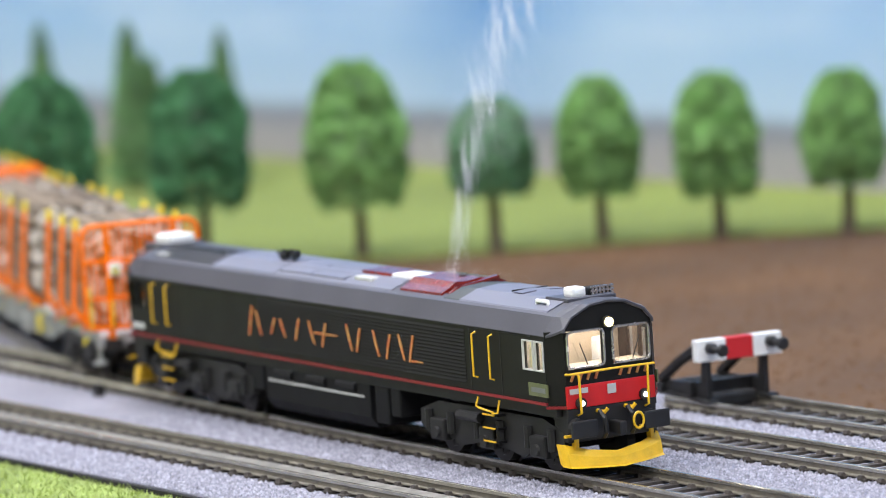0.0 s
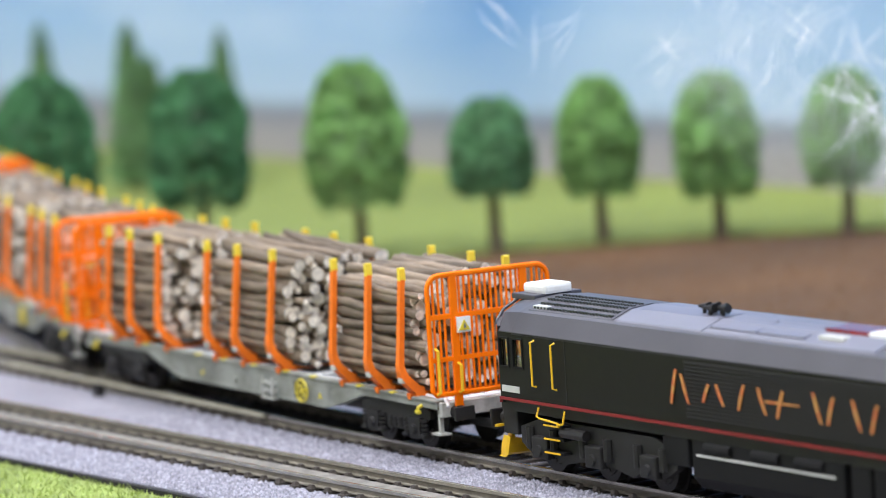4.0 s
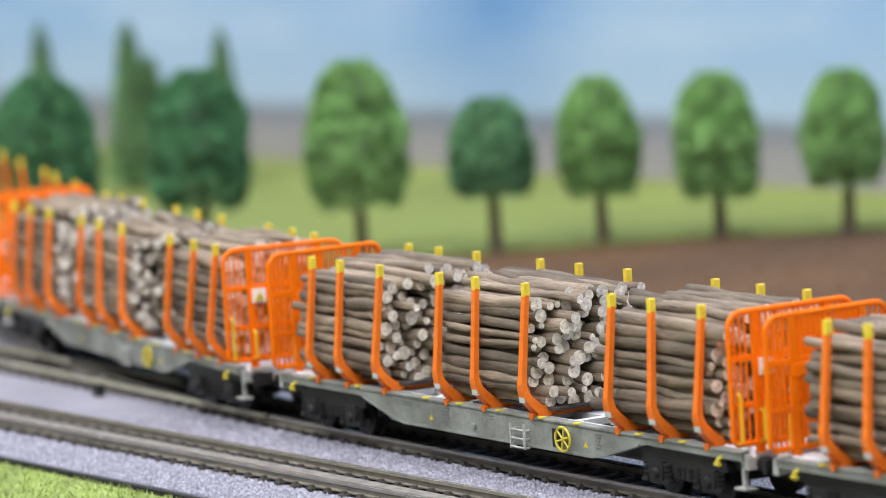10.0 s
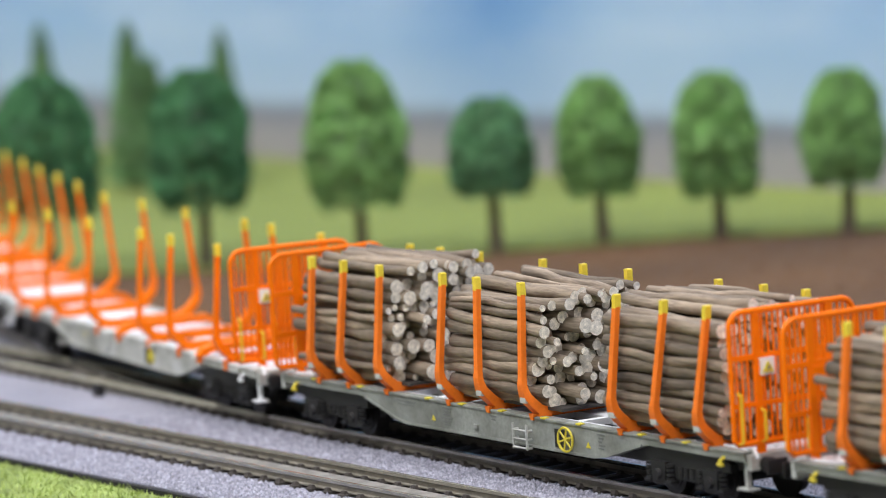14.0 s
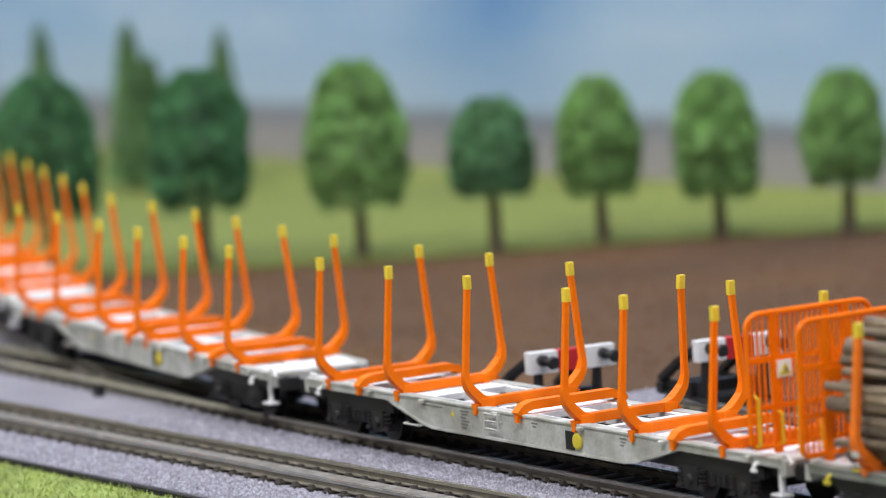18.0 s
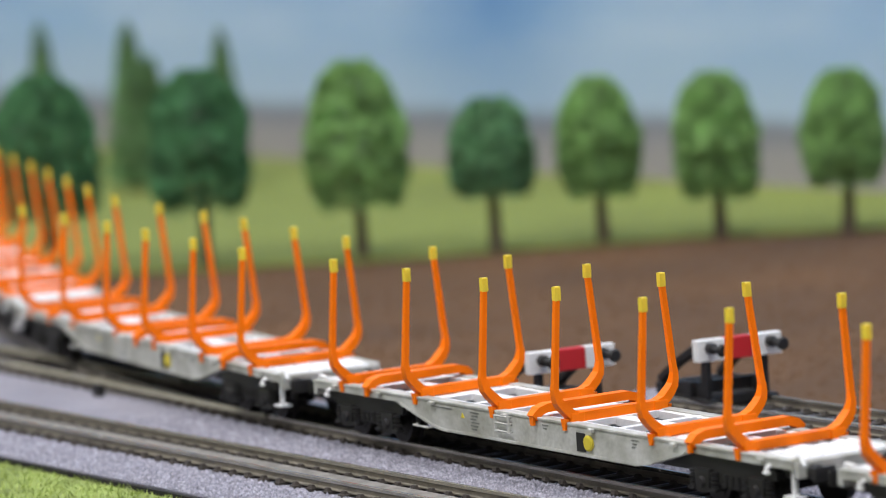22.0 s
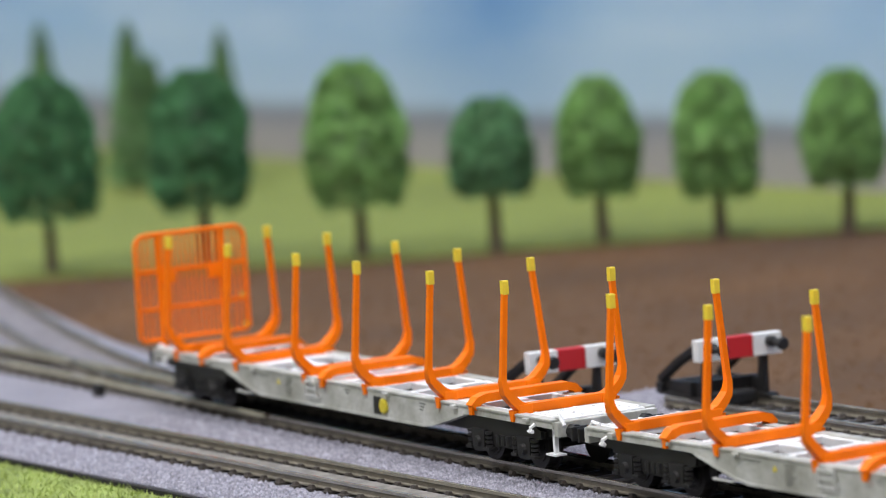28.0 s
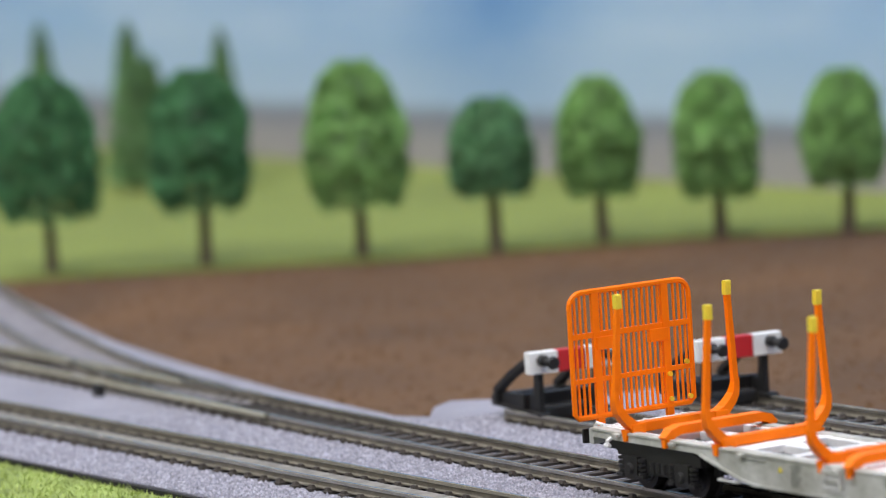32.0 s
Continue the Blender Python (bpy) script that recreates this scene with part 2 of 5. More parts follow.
def bar(bm, points, widths, axis_w, thick):
    """A flat bar swept along points in the y-z plane: widths along x, thickness across the line."""
    points = [(y, z * ZK) for y, z in points]
    n = len(points)
    rings = []
    for i, (y, z) in enumerate(points):
        a, b = points[max(i - 1, 0)], points[min(i + 1, n - 1)]
        d = Vector((b[0] - a[0], b[1] - a[1])).normalized()
        th = thick[i] if isinstance(thick, (list, tuple)) else thick
        ny, nz = -d[1] * th / 2, d[0] * th / 2
        w = widths[i] / 2
        rings.append([bm.verts.new(c) for c in ((axis_w - w, y + ny, z + nz), (axis_w + w, y + ny, z + nz), (axis_w + w, y - ny, z - nz), (axis_w - w, y - ny, z - nz))])
    for i in range(n - 1):
        a, b = rings[i], rings[i + 1]
        for k in range(4):
            bm.faces.new((a[k], a[(k + 1) % 4], b[(k + 1) % 4], b[k]))
    bm.faces.new(rings[0][::-1])
    bm.faces.new(rings[-1])
    return bm


def mesh_of(name, bm, material, smooth=False):
    bmesh.ops.recalc_face_normals(bm, faces=bm.faces)
    me = bpy.data.meshes.new(name)
    bm.to_mesh(me)
    bm.free()
    for mt in (material if isinstance(material, (list, tuple)) else [material]):
        me.materials.append(mt)
    if smooth:
        me.polygons.foreach_set("use_smooth", [True] * len(me.polygons))
    return me


def part(name, bm, material, parent, label="", smooth=False):
    """Links a bmesh, or a mesh already made, as one mesh object under a thing or a part."""
    me = bm if isinstance(bm, bpy.types.Mesh) else mesh_of(name, bm, material, smooth)
    ob = new(name, me)
    ob.parent = parent
    if label:
        ob["label"] = label
    return ob


def B():
    return bmesh.new()


def thing(name, label, category, group="", kind=""):
    return tagged(new(name), label, category, group, kind)


def raw(name, verts, faces, material):
    me = bpy.data.meshes.new(name)
    me.from_pydata(verts, [], faces)
    me.materials.append(material)
    me.update()
    return me


# ---- the track's line: a curve that runs into a straight ----
KNOTS = (-1.25, -1.05, -0.80, -0.65, -0.40, -0.20, 0.0)
BENDS = (0.0, -0.62, -0.62, -0.331, 1.452, -0.0341, 0.0)
_S = np.linspace(-3.2, 2.2, 5401)
_h = _S[1] - _S[0]
_k = np.interp(_S, KNOTS, BENDS)
_k[_S > -0.2] = np.interp(_S[_S > -0.2], (-0.2, 0.0, 0.02), (-0.0341, 0.3752, 0.0))
_th = np.concatenate([[0], np.cumsum((_k[1:] + _k[:-1]) / 2 * _h)])
_th -= np.interp(0, _S, _th)
_c, _s = np.cos(_th), np.sin(_th)
_X = np.concatenate([[0], np.cumsum((_c[1:] + _c[:-1]) / 2 * _h)])
_Y = np.concatenate([[0], np.cumsum((_s[1:] + _s[:-1]) / 2 * _h)])
_X -= np.interp(0, _S, _X)
_Y -= np.interp(0, _S, _Y)


def main_line(s):
    return float(np.interp(s, _S, _X)), float(np.interp(s, _S, _Y)), float(np.interp(s, _S, _th))


def straight_line(x0, y0, slope):
    a = math.atan(slope)
    return lambda s: (x0 + s * math.cos(a), y0 + s * math.sin(a), a)


# ---- hall and layout board ----
def slab(name, x0, x1, y0, y1, z0, z1, material, label, category, bevel=0.0):
    ob = new(name, mesh_of(name, box(B(), x0, x1, y0, y1, z0, z1, bevel), material))
    return tagged(ob, label, category, kind="structure")


HX0, HX1, HY0, HY1 = -3.6, 2.6, -2.4, 0.9
slab("floor", HX0, HX1, HY0, HY1, -0.98, -0.93, M_FLOOR, "plain grey hall floor under the layout", "floor")
slab("ceiling", HX0, HX1, HY0, HY1, CEILING, CEILING + 0.05, M_CEIL, "white plain hall ceiling with light panels", "ceiling")
slab("wall_west", HX0 - 0.08, HX0, HY0, HY1, -0.93, CEILING, M_WALL, "plain pale hall wall", "wall")
slab("wall_east", HX1, HX1 + 0.08, HY0, HY1, -0.93, CEILING, M_WALL, "plain pale hall wall", "wall")
slab("wall_south", HX0, HX1, HY0 - 0.08, HY0, -0.93, CEILING, M_WALL, "plain pale hall wall", "wall")
slab("wall_north", HX0, HX1, HY1, HY1 + 0.08, -0.93, CEILING, M_WALL, "plain pale hall wall behind the backdrop", "wall")
for px, py in PANELS:
    pn = thing("ceiling_light", "square white ceiling light panel that is lit", "ceiling light", "ceiling lights of the hall")
    pn.location = (px, py, CEILING)
    part("frame", box(B(), -0.31, 0.31, -0.31, 0.31, -0.03, 0.0, 0.004), M_CEIL, pn)
    part("diffuser", box(B(), -0.28, 0.28, -0.28, 0.28, -0.034, -0.0301), M_PANEL, pn, "glowing white diffuser")
    la = bpy.data.lights.new("panel_light", "AREA")
    la.shape, la.size, la.energy, la.color = "SQUARE", 0.55, PANEL_POWER[0] if py < 0 else PANEL_POWER[1], (0.945, 0.96, 1.0)
    lo = new("panel_light", la)
    lo.location = (px, py, CEILING - 0.04)

GROUND = -0.0085
SX0, SX1, SY0 = -3.3, 2.2, -0.32
ZB = -0.0034
slab("layout_plinth", SX0, SX1, SY0, 0.72, -0.93, -0.045, M_PLINTH, "dark plain skirt under the layout board", "plinth")
slab("layout_board", SX0, SX1, SY0, 0.72, -0.045, GROUND - 0.004, M_BEDSIDE, "wooden baseboard that carries the model landscape", "baseboard")


def sheet(name, outline, z0, z1, material, label, category):
    ob = new(name, mesh_of(name, prism(B(), outline, "z", z0, z1), material))
    return tagged(ob, label, category, kind="structure")


# soil field, meadow behind it, turf in front
sheet("soil_field", [(SX0, SY0), (SX1, SY0), (SX1, 0.60), (-0.45, 0.60), (-0.88, -0.05), (SX0, -0.30)], GROUND - 0.004, GROUND - 0.0012, M_SOIL, "bare brown soil field of the model landscape", "field")


def wavy(points, amp, seed, closed=False):
    rnd = random.Random(seed)
    out = []
    for a, b in zip(points, points[1:]):
        n = max(2, int(math.hypot(b[0] - a[0], b[1] - a[1]) / 0.018))
        for i in range(n):
            t = i / n
            out.append((a[0] + (b[0] - a[0]) * t + rnd.uniform(-amp, amp), a[1] + (b[1] - a[1]) * t + rnd.uniform(-amp, amp)))
    out.append(points[-1])
    return out


_edge = wavy([(-0.95, -0.20), (-0.7405, 0.1487), (-0.6911, 0.2164), (-0.642, 0.2838), (-0.6025, 0.3575), (-0.5528, 0.4153), (-0.45, 0.60)], 0.0018, 5)
sheet("meadow", _edge + [(SX0, 0.60), (SX0, -0.20)], GROUND - 0.003, GROUND, M_MEADOW, "short pale green model meadow behind the field", "meadow")
TURF = ZB - 0.0016
_turf = wavy([(SX0, -0.0715), (-0.31, -0.0708), (-0.20, -0.0704), (SX1, -0.0700)], 0.0, 3)
sheet("turf", [(SX0, SY0), (SX1, SY0)] + _turf[::-1], GROUND - 0.003, TURF, M_TURF, "bright green turf in front of the track bed", "turf")

# soil clods
rng = np.random.default_rng(4)
CUBE = np.array([(1, 0, 0), (-1, 0, 0), (0, 1, 0), (0, -1, 0), (0, 0, 1), (0, 0, -1)], float)
OCTA = [(0, 2, 4), (2, 1, 4), (1, 3, 4), (3, 0, 4), (2, 0, 5), (1, 2, 5), (3, 1, 5), (0, 3, 5)]


def scatter(name, pts, size, material, flat=0.6, jitter=0.5):
    n = len(pts)
    sc = size * (1 + jitter * (rng.random((n, 1, 1)) - 0.3) * 2)
    ang = rng.random(n) * 6.28
    c, s = np.cos(ang), np.sin(ang)
    v = np.repeat(CUBE[None], n, 0) * (1 + 0.5 * (rng.random((n, 6, 1)) - 0.5)) * np.array((1, 0.8, flat))
    w = v.copy()
    w[:, :, 0] = v[:, :, 0] * c[:, None] - v[:, :, 1] * s[:, None]
    w[:, :, 1] = v[:, :, 0] * s[:, None] + v[:, :, 1] * c[:, None]
    w = w * sc + np.asarray(pts)[:, None, :]
    f = (np.arange(n)[:, None, None] * 6 + np.array(OCTA)[None]).reshape(-1, 3)
    return raw(name, w.reshape(-1, 3).tolist(), f.tolist(), material)


n = 9000
cx = rng.uniform(-0.86, 0.1, n)
cy = rng.uniform(0.03, 0.5, n)
ok = (cy < 0.1487 + (cx + 0.7405) * 1.42 - 0.004)
cl = np.stack([cx, cy, np.full(n, GROUND - 0.0012)], 1)[ok]
tagged(new("soil_clods", scatter("soil_clods", cl, 0.0009, M_CLOD)), "small brown clods strewn over the soil field", "soil", kind="stuff")

# grey track bed with sloped shoulders
BED = [(SX0, -0.0695), (-0.31, -0.0695), (-0.20, -0.0690), (SX1, -0.0690), (SX1, 0.107), (-0.245, 0.107), (-0.258, 0.101), (-0.262, 0.086), (-0.272, 0.072), (-0.288, 0.063), (-0.294, 0.056), (-0.288, 0.047), (-0.2739, 0.0362), (-0.2839, 0.0318), (-0.3549, 0.0391), (-0.4313, 0.0515), (-0.5021, 0.0655), (-0.5804, 0.0872), (-0.6711, 0.1131)]
_far = [(main_line(s)[0] - 0.021 * math.sin(main_line(s)[2]), main_line(s)[1] + 0.021 * math.cos(main_line(s)[2])) for s in np.arange(-0.80, -3.2, -0.06)]
BED += _far
_bm = B()
_top = [_bm.verts.new((x, y, ZB)) for x, y in BED]
_low = []
for i, (x, y) in enumerate(BED):
    a, b = Vector(BED[i - 1]), Vector(BED[(i + 1) % len(BED)])
    d = (b - a).normalized()
    nrm = Vector((d[1], -d[0]))
    off = 0.0006 if i < 4 else 0.004
    _low.append(_bm.verts.new((x + nrm[0] * off, y + nrm[1] * off, GROUND - 0.003)))
_bm.faces.new(_top)
for i in range(len(BED)):
    j = (i + 1) % len(BED)
    _bm.faces.new((_top[i], _top[j], _low[j], _low[i]))
bed = tagged(new("track_bed", mesh_of("track_bed", _bm, M_BED)), "grey foam track bed with fine ballast texture", "track bed", kind="structure")
# near-black strip along the front of the bed, far darker than its grey
part("bed_edge", box(B(), SX0, SX1, -0.0707, -0.0692, GROUND - 0.003, ZB - 0.0003), M_BEDSIDE, bed, "dark strip along the bed's front edge")

n = 90000
px = rng.uniform(-0.42, 0.06, n)
py = rng.uniform(-0.069, 0.106, n)
keep = rng.random(n) < np.where(py < -0.045, np.clip((px + 0.42) / 0.09, 0.0, 1.0), np.clip((px + 0.36) / 0.10, 0.0, 1.0))
keep &= ~((py > 0.030) & (px < -0.262))
mainy = np.interp(px, _X, _Y)
for yc in (mainy, np.full(n, -0.0388), np.where(px > -0.25, 0.0515, 9.0), np.where(px > -0.232, 0.0905, 9.0)):
    keep &= ~(np.abs(py - yc) < 0.0096)
st = np.stack([px, py, np.full(n, ZB + 0.0001)], 1)[keep]
tagged(new("ballast_stones", scatter("ballast_stones", st, 0.00041, M_STONE, 0.9)), "fine grey ballast grains glued on the track bed", "ballast", kind="stuff")

# turf fibres
n = 26000
gx = rng.uniform(-0.42, -0.12, n)
gy = rng.uniform(-0.160, -0.0706, n)
gh = rng.uniform(0.0005, 0.0017, n)
ga = rng.random(n) * 6.28
tilt = rng.normal(0, 0.0009, (n, 2))
w = 0.00022
V = np.zeros((n, 3, 3))
V[:, 0] = np.stack([gx - w * np.cos(ga), gy - w * np.sin(ga), np.full(n, TURF)], 1)
V[:, 1] = np.stack([gx + w * np.cos(ga), gy + w * np.sin(ga), np.full(n, TURF)], 1)
V[:, 2] = np.stack([gx + tilt[:, 0], gy + tilt[:, 1], TURF + gh], 1)
tagged(new("turf_fibres", raw("turf_fibres", V.reshape(-1, 3).tolist(), np.arange(3 * n).reshape(-1, 3).tolist(), M_BLADE)), "short upright green grass fibres on the turf", "grass", kind="stuff")

# printed backdrop
_bd = B()
prism(_bd, [(SX0, 0.42), (-1.0959, 0.4682), (-0.6526, 0.4954), (0.6, 0.54), (SX1, 0.56), (SX1, 0.566), (-0.6526, 0.5014), (-1.0959, 0.4742), (SX0, 0.426)], "z", -0.001, 1.0)
bk = tagged(new("backdrop", mesh_of("backdrop", _bd, M_SKY)), "printed backdrop with misty land and clouded blue sky", "backdrop", kind="structure")
bk.location = (0, 0, GROUND)


# ---- tracks ----
TIE_ME = mesh_of("sleeper", box(B(), -0.0013, 0.0013, -0.0102, 0.0102, ZB - 0.0006, -0.0026, 0.00015), M_TIE)


def track(label, line, s0, s1, t0, t1, straight=False, far=M_TIE, half=0.0083):
    """Two rails on sleepers along a line; sleepers between t0 and t1 are pieces, those beyond are joined."""
    tr = thing("railway_track", label, "track", "tracks of the layout", "structure")
    step = (s1 - s0) if straight else 0.01
    ns = max(1, int(round((s1 - s0) / step)))
    for side in (-1, 1):
        for nm, outline, mt in (("rail", ((-0.0008, -0.0026), (0.0008, -0.0026), (0.0008, -0.0023), (0.0002, -0.0020), (0.0002, -0.0009), (-0.0002, -0.0009), (-0.0002, -0.0020), (-0.0008, -0.0023)), M_RAIL), ("rail_head", ((-0.00045, -0.0009), (0.00045, -0.0009), (0.00045, -0.00015), (0.0003, 0.0), (-0.0003, 0.0), (-0.00045, -0.00015)), M_RAILTOP)):
            bm = B()
            rings = []
            for i in range(ns + 1):
                x, y, a = line(s0 + (s1 - s0) * i / ns)
                off = side * half
                rings.append([bm.verts.new((x - (off + u) * math.sin(a), y + (off + u) * math.cos(a), z)) for u, z in outline])
            for r0, r1 in zip(rings, rings[1:]):
                for k in range(len(outline)):
                    j = (k + 1) % len(outline)
                    bm.faces.new((r0[k], r0[j], r1[j], r1[k]))
            bm.faces.new(rings[0][::-1])
            bm.faces.new(rings[-1])
            if nm == "rail":
                host = part("rail", bm, mt, tr)
            else:
                part("rail_head", bm, mt, host, "polished running surface")
    far_v, far_f = [], []
    base = [tuple(v.co) for v in TIE_ME.vertices]
    polys = [tuple(p.vertices) for p in TIE_ME.polygons]
    chv = B()
    s = s0 + 0.004
    while s < s1:
        x, y, a = line(s)
        if t0 <= s <= t1:
            ob = part("sleeper", TIE_ME, None, tr)
            ob.matrix_local = Matrix.Translation((x, y, 0)) @ Matrix.Rotation(a, 4, "Z")
            for side in (-1, 1):
                for d in (-1, 1):
                    m = Matrix.Translation((x, y, 0)) @ Matrix.Rotation(a, 4, "Z")
                    yy = side * half + d * 0.0016
                    vs = [chv.verts.new(m @ Vector(c)) for c in ((-0.0009, yy - 0.0007, -0.0026), (0.0009, yy - 0.0007, -0.0026), (0.0009, yy + 0.0007, -0.0026), (-0.0009, yy + 0.0007, -0.0026), (-0.0007, yy - 0.0004, -0.0018), (0.0007, yy - 0.0004, -0.0018), (0.0007, yy + 0.0004, -0.0018), (-0.0007, yy + 0.0004, -0.0018))]
                    for q in ((4, 5, 6, 7), (0, 1, 5, 4), (1, 2, 6, 5), (2, 3, 7, 6), (3, 0, 4, 7)):
                        chv.faces.new([vs[i] for i in q])
        else:
            o = len(far_v)
            c, sn = math.cos(a), math.sin(a)
            far_v += [(x + u * c - v * sn, y + u * sn + v * c, w_) for u, v, w_ in base]
            far_f += [tuple(o + i for i in p) for p in polys]
        s += 0.0075
    part("rail_chairs", chv, M_TIE, tr, "small dark rail chairs")["kind"] = "stuff"
    if far_v:
        ob = part("sleeper_row", raw("sleeper_row", far_v, far_f, far), None, tr)
        ob["kind"] = "stuff"
    return tr


track("curved model track with nickel rails on dark sleepers", main_line, -3.1, 2.1, -0.43, 0.08, False, M_TIEGREY)
front = track("straight front track with nickel rails and dark sleepers", straight_line(0.0, -0.0388, 0.0), -3.2, 2.1, -0.48, 0.02, True, M_TIE, 0.0076)
part("ballast_fill", box(B(), -3.2, 2.1, -0.0388 - 0.0048, -0.0388 + 0.0048, ZB - 0.0004, -0.00245), M_FILL, front, "olive grey ballast between the rails")
track("stub track that ends at a buffer stop", straight_line(-0.248, 0.0518, -0.012), 0.0, 2.3, 0.0, 0.35, True)
track("rear stub track that ends at a buffer stop", straight_line(-0.230, 0.0905, 0.0), 0.0, 2.3, 0.0, 0.35, True)
track("straight leg of the turnout beside the curve", straight_line(-0.335, 0.0122, -0.044), -1.0, 0.0, -0.2, -0.06, True, M_TIEGREY).location = (0, 0, -0.0002)


# turnout: cream stretch of the near rail, a check rail, the dark frog and two dark bearers
turnout = thing("turnout", "turnout with cream painted rails and a dark frog", "turnout", kind="structure")
part("stock_rail", prism(B(), [(-0.9000, 0.0343), (-0.2985, -0.0004), (-0.2985, 0.0003), (-0.9000, 0.0350)], "z", -0.0010, 0.0001), M_PALERAIL, turnout, "cream painted running rail")
part("check_rail", prism(B(), [(-0.5200, 0.0260), (-0.3795, 0.0198), (-0.3795, 0.0205), (-0.5200, 0.0267)], "z", -0.0010, 0.0), M_PALERAIL, turnout, "cream painted check rail")
for x, y, a, l_, w_ in ((-0.3407, 0.0127, -4, 0.0085, 0.0022), (-0.4786, 0.0238, -9, 0.0030, 0.0012), (-0.4487, 0.0199, -9, 0.0030, 0.0012)):
    part("frog_plate" if l_ > 0.005 else "bearer", box(B(), -l_, l_, -w_, w_, ZB - 0.0004, -0.0021, 0.0002), M_TIE, turnout, "dark frog plate" if l_ > 0.005 else "").matrix_local = pose(x, y, 0, 0, 0, a)
part("bed_seam", box(B(), -0.0002, 0.0002, -0.0092, 0.0092, ZB - 0.0002, ZB + 0.00012), M_BEDSIDE, turnout, "dark joint across the track bed").matrix_local = pose(-0.2945, -0.0600, 0, 0, 0, 40)


# ---- trees ----
def leaves(name, fn, count, size, material, seed):
    """Many small leaf flakes placed by fn(random) -> point."""
    r = np.random.default_rng(seed)
    pts = np.array([fn(r) for _ in range(count)])
    a = r.normal(size=(count, 3))
    a /= np.linalg.norm(a, axis=1)[:, None]
    b = np.cross(a, r.normal(size=(count, 3)))
    b /= np.linalg.norm(b, axis=1)[:, None]
    sz = size * (0.6 + 0.8 * r.random((count, 1)))
    v = np.stack([pts - a * sz, pts + b * sz * 0.6, pts + a * sz, pts - b * sz * 0.6], 1).reshape(-1, 3)
    f = np.arange(count * 4).reshape(-1, 4)
    return raw(name, v.tolist(), f.tolist(), material)


def round_tree(x, y, height, crown_base, radius, tone, seed, label):
    t = thing("tree", label, "tree", "row of trees along the field")
    t.location = (x, y, GROUND - 0.0005)
    rnd = random.Random(seed)
    bm = B()
    lean = [rnd.uniform(-0.0012, 0.0012) for _ in range(2)]
    tube(bm, [(0, 0, -0.001), (0, 0, 0.002), (lean[0], lean[1], crown_base * 0.7), (lean[0], lean[1], crown_base * 1.2), (0, 0, height * 0.8)], [0.0034, 0.0026, 0.0021, 0.0018, 0.0005], 8)
    for i in range(9):
        a = i * 2.4 + rnd.random()
        z = crown_base * (0.95 + 0.9 * rnd.random())
        tube(bm, [(lean[0], lean[1], z), (radius * 0.4 * math.cos(a), radius * 0.4 * math.sin(a), z + 0.006), (radius * 0.75 * math.cos(a), radius * 0.75 * math.sin(a), z + 0.015)], [0.0011, 0.0007, 0.0003], 5)
    part("trunk", bm, M_BARK, t, "brown bark trunk with limbs")
    lumps = [(rnd.uniform(0, 6.28), rnd.uniform(0.05, 0.95), rnd.uniform(0.04, 0.13) * rnd.choice((1, 1, -1))) for _ in range(46)]

    def at(r):
        h = r.random() ** 0.85
        wide = min(1.0, 0.80 + 1.0 * h) * math.sqrt(max(0.04, 1 - max(0.0, (h - 0.30) / 0.72) ** 2.7))
        a = r.random() * 6.283
        k = 1.0
        for la, lh, amp in lumps:
            da = (a - la + math.pi) % (2 * math.pi) - math.pi
            k += amp * math.exp(-((da / 0.36) ** 2) - ((h - lh) / 0.10) ** 2)
        rad = radius * wide * k * (0.62 + 0.38 * r.random() ** 0.5)
        return (rad * math.cos(a), rad * math.sin(a), crown_base + (height - crown_base) * h + r.normal(0, 0.0007))

    part("crown", leaves("crown", at, 9000, 0.0012, M_LEAF[tone], seed), None, t)
    return t


def conifer(x, y, height, radius, seed, label):
    t = thing("conifer_tree", label, "tree", "conifers on the meadow")
    t.location = (x, y, GROUND - 0.0005)
    part("trunk", tube(B(), [(0, 0, -0.001), (0, 0, height * 0.9)], [0.0022, 0.0004], 7), M_BARK, t)

    def at(r):
        h = 0.06 + 0.94 * r.random() ** 1.25
        tier = 0.78 + 0.30 * (1 - (h * 13) % 1.0)
        rad = radius * (1 - h) ** 0.62 * tier * (0.35 + 0.65 * r.random() ** 0.5)
        a = r.random() * 6.283
        return (rad * math.cos(a), rad * math.sin(a), height * h)

    part("crown", leaves("crown", at, 3400, 0.0014, M_LEAF["conifer"], seed), None, t)
    return t


DK, LT = "dark bluish green round model tree on a short brown trunk", "fresh green round model tree on a slim brown trunk"
round_tree(-0.7427, 0.1719, 0.0730, 0.0205, 0.0197, "blue", 11, DK)
round_tree(-0.7036, 0.2155, 0.0722, 0.0215, 0.0190, "blue", 12, DK)
round_tree(-0.6696, 0.2625, 0.0720, 0.0190, 0.0184, "light", 13, "tall fresh green round model tree on a brown trunk")
round_tree(-0.6375, 0.3005, 0.0553, 0.0212, 0.0158, "deep", 14, "small dark green round model tree on a brown trunk")
round_tree(-0.6196, 0.3362, 0.0602, 0.0182, 0.0150, "light", 15, LT)
round_tree(-0.5944, 0.3714, 0.0594, 0.0150, 0.0158, "light", 16, LT)
round_tree(-0.5598, 0.4037, 0.0585, 0.0178, 0.0152, "light", 17, LT)
SP = "slim pointed green conifer on the pale meadow"
conifer(-1.0651, 0.3424, 0.0740, 0.0120, 21, SP)
conifer(-1.0062, 0.3546, 0.0745, 0.0150, 22, SP)
conifer(-1.0036, 0.3630, 0.0590, 0.0165, 23, "short slim green conifer on the pale meadow")
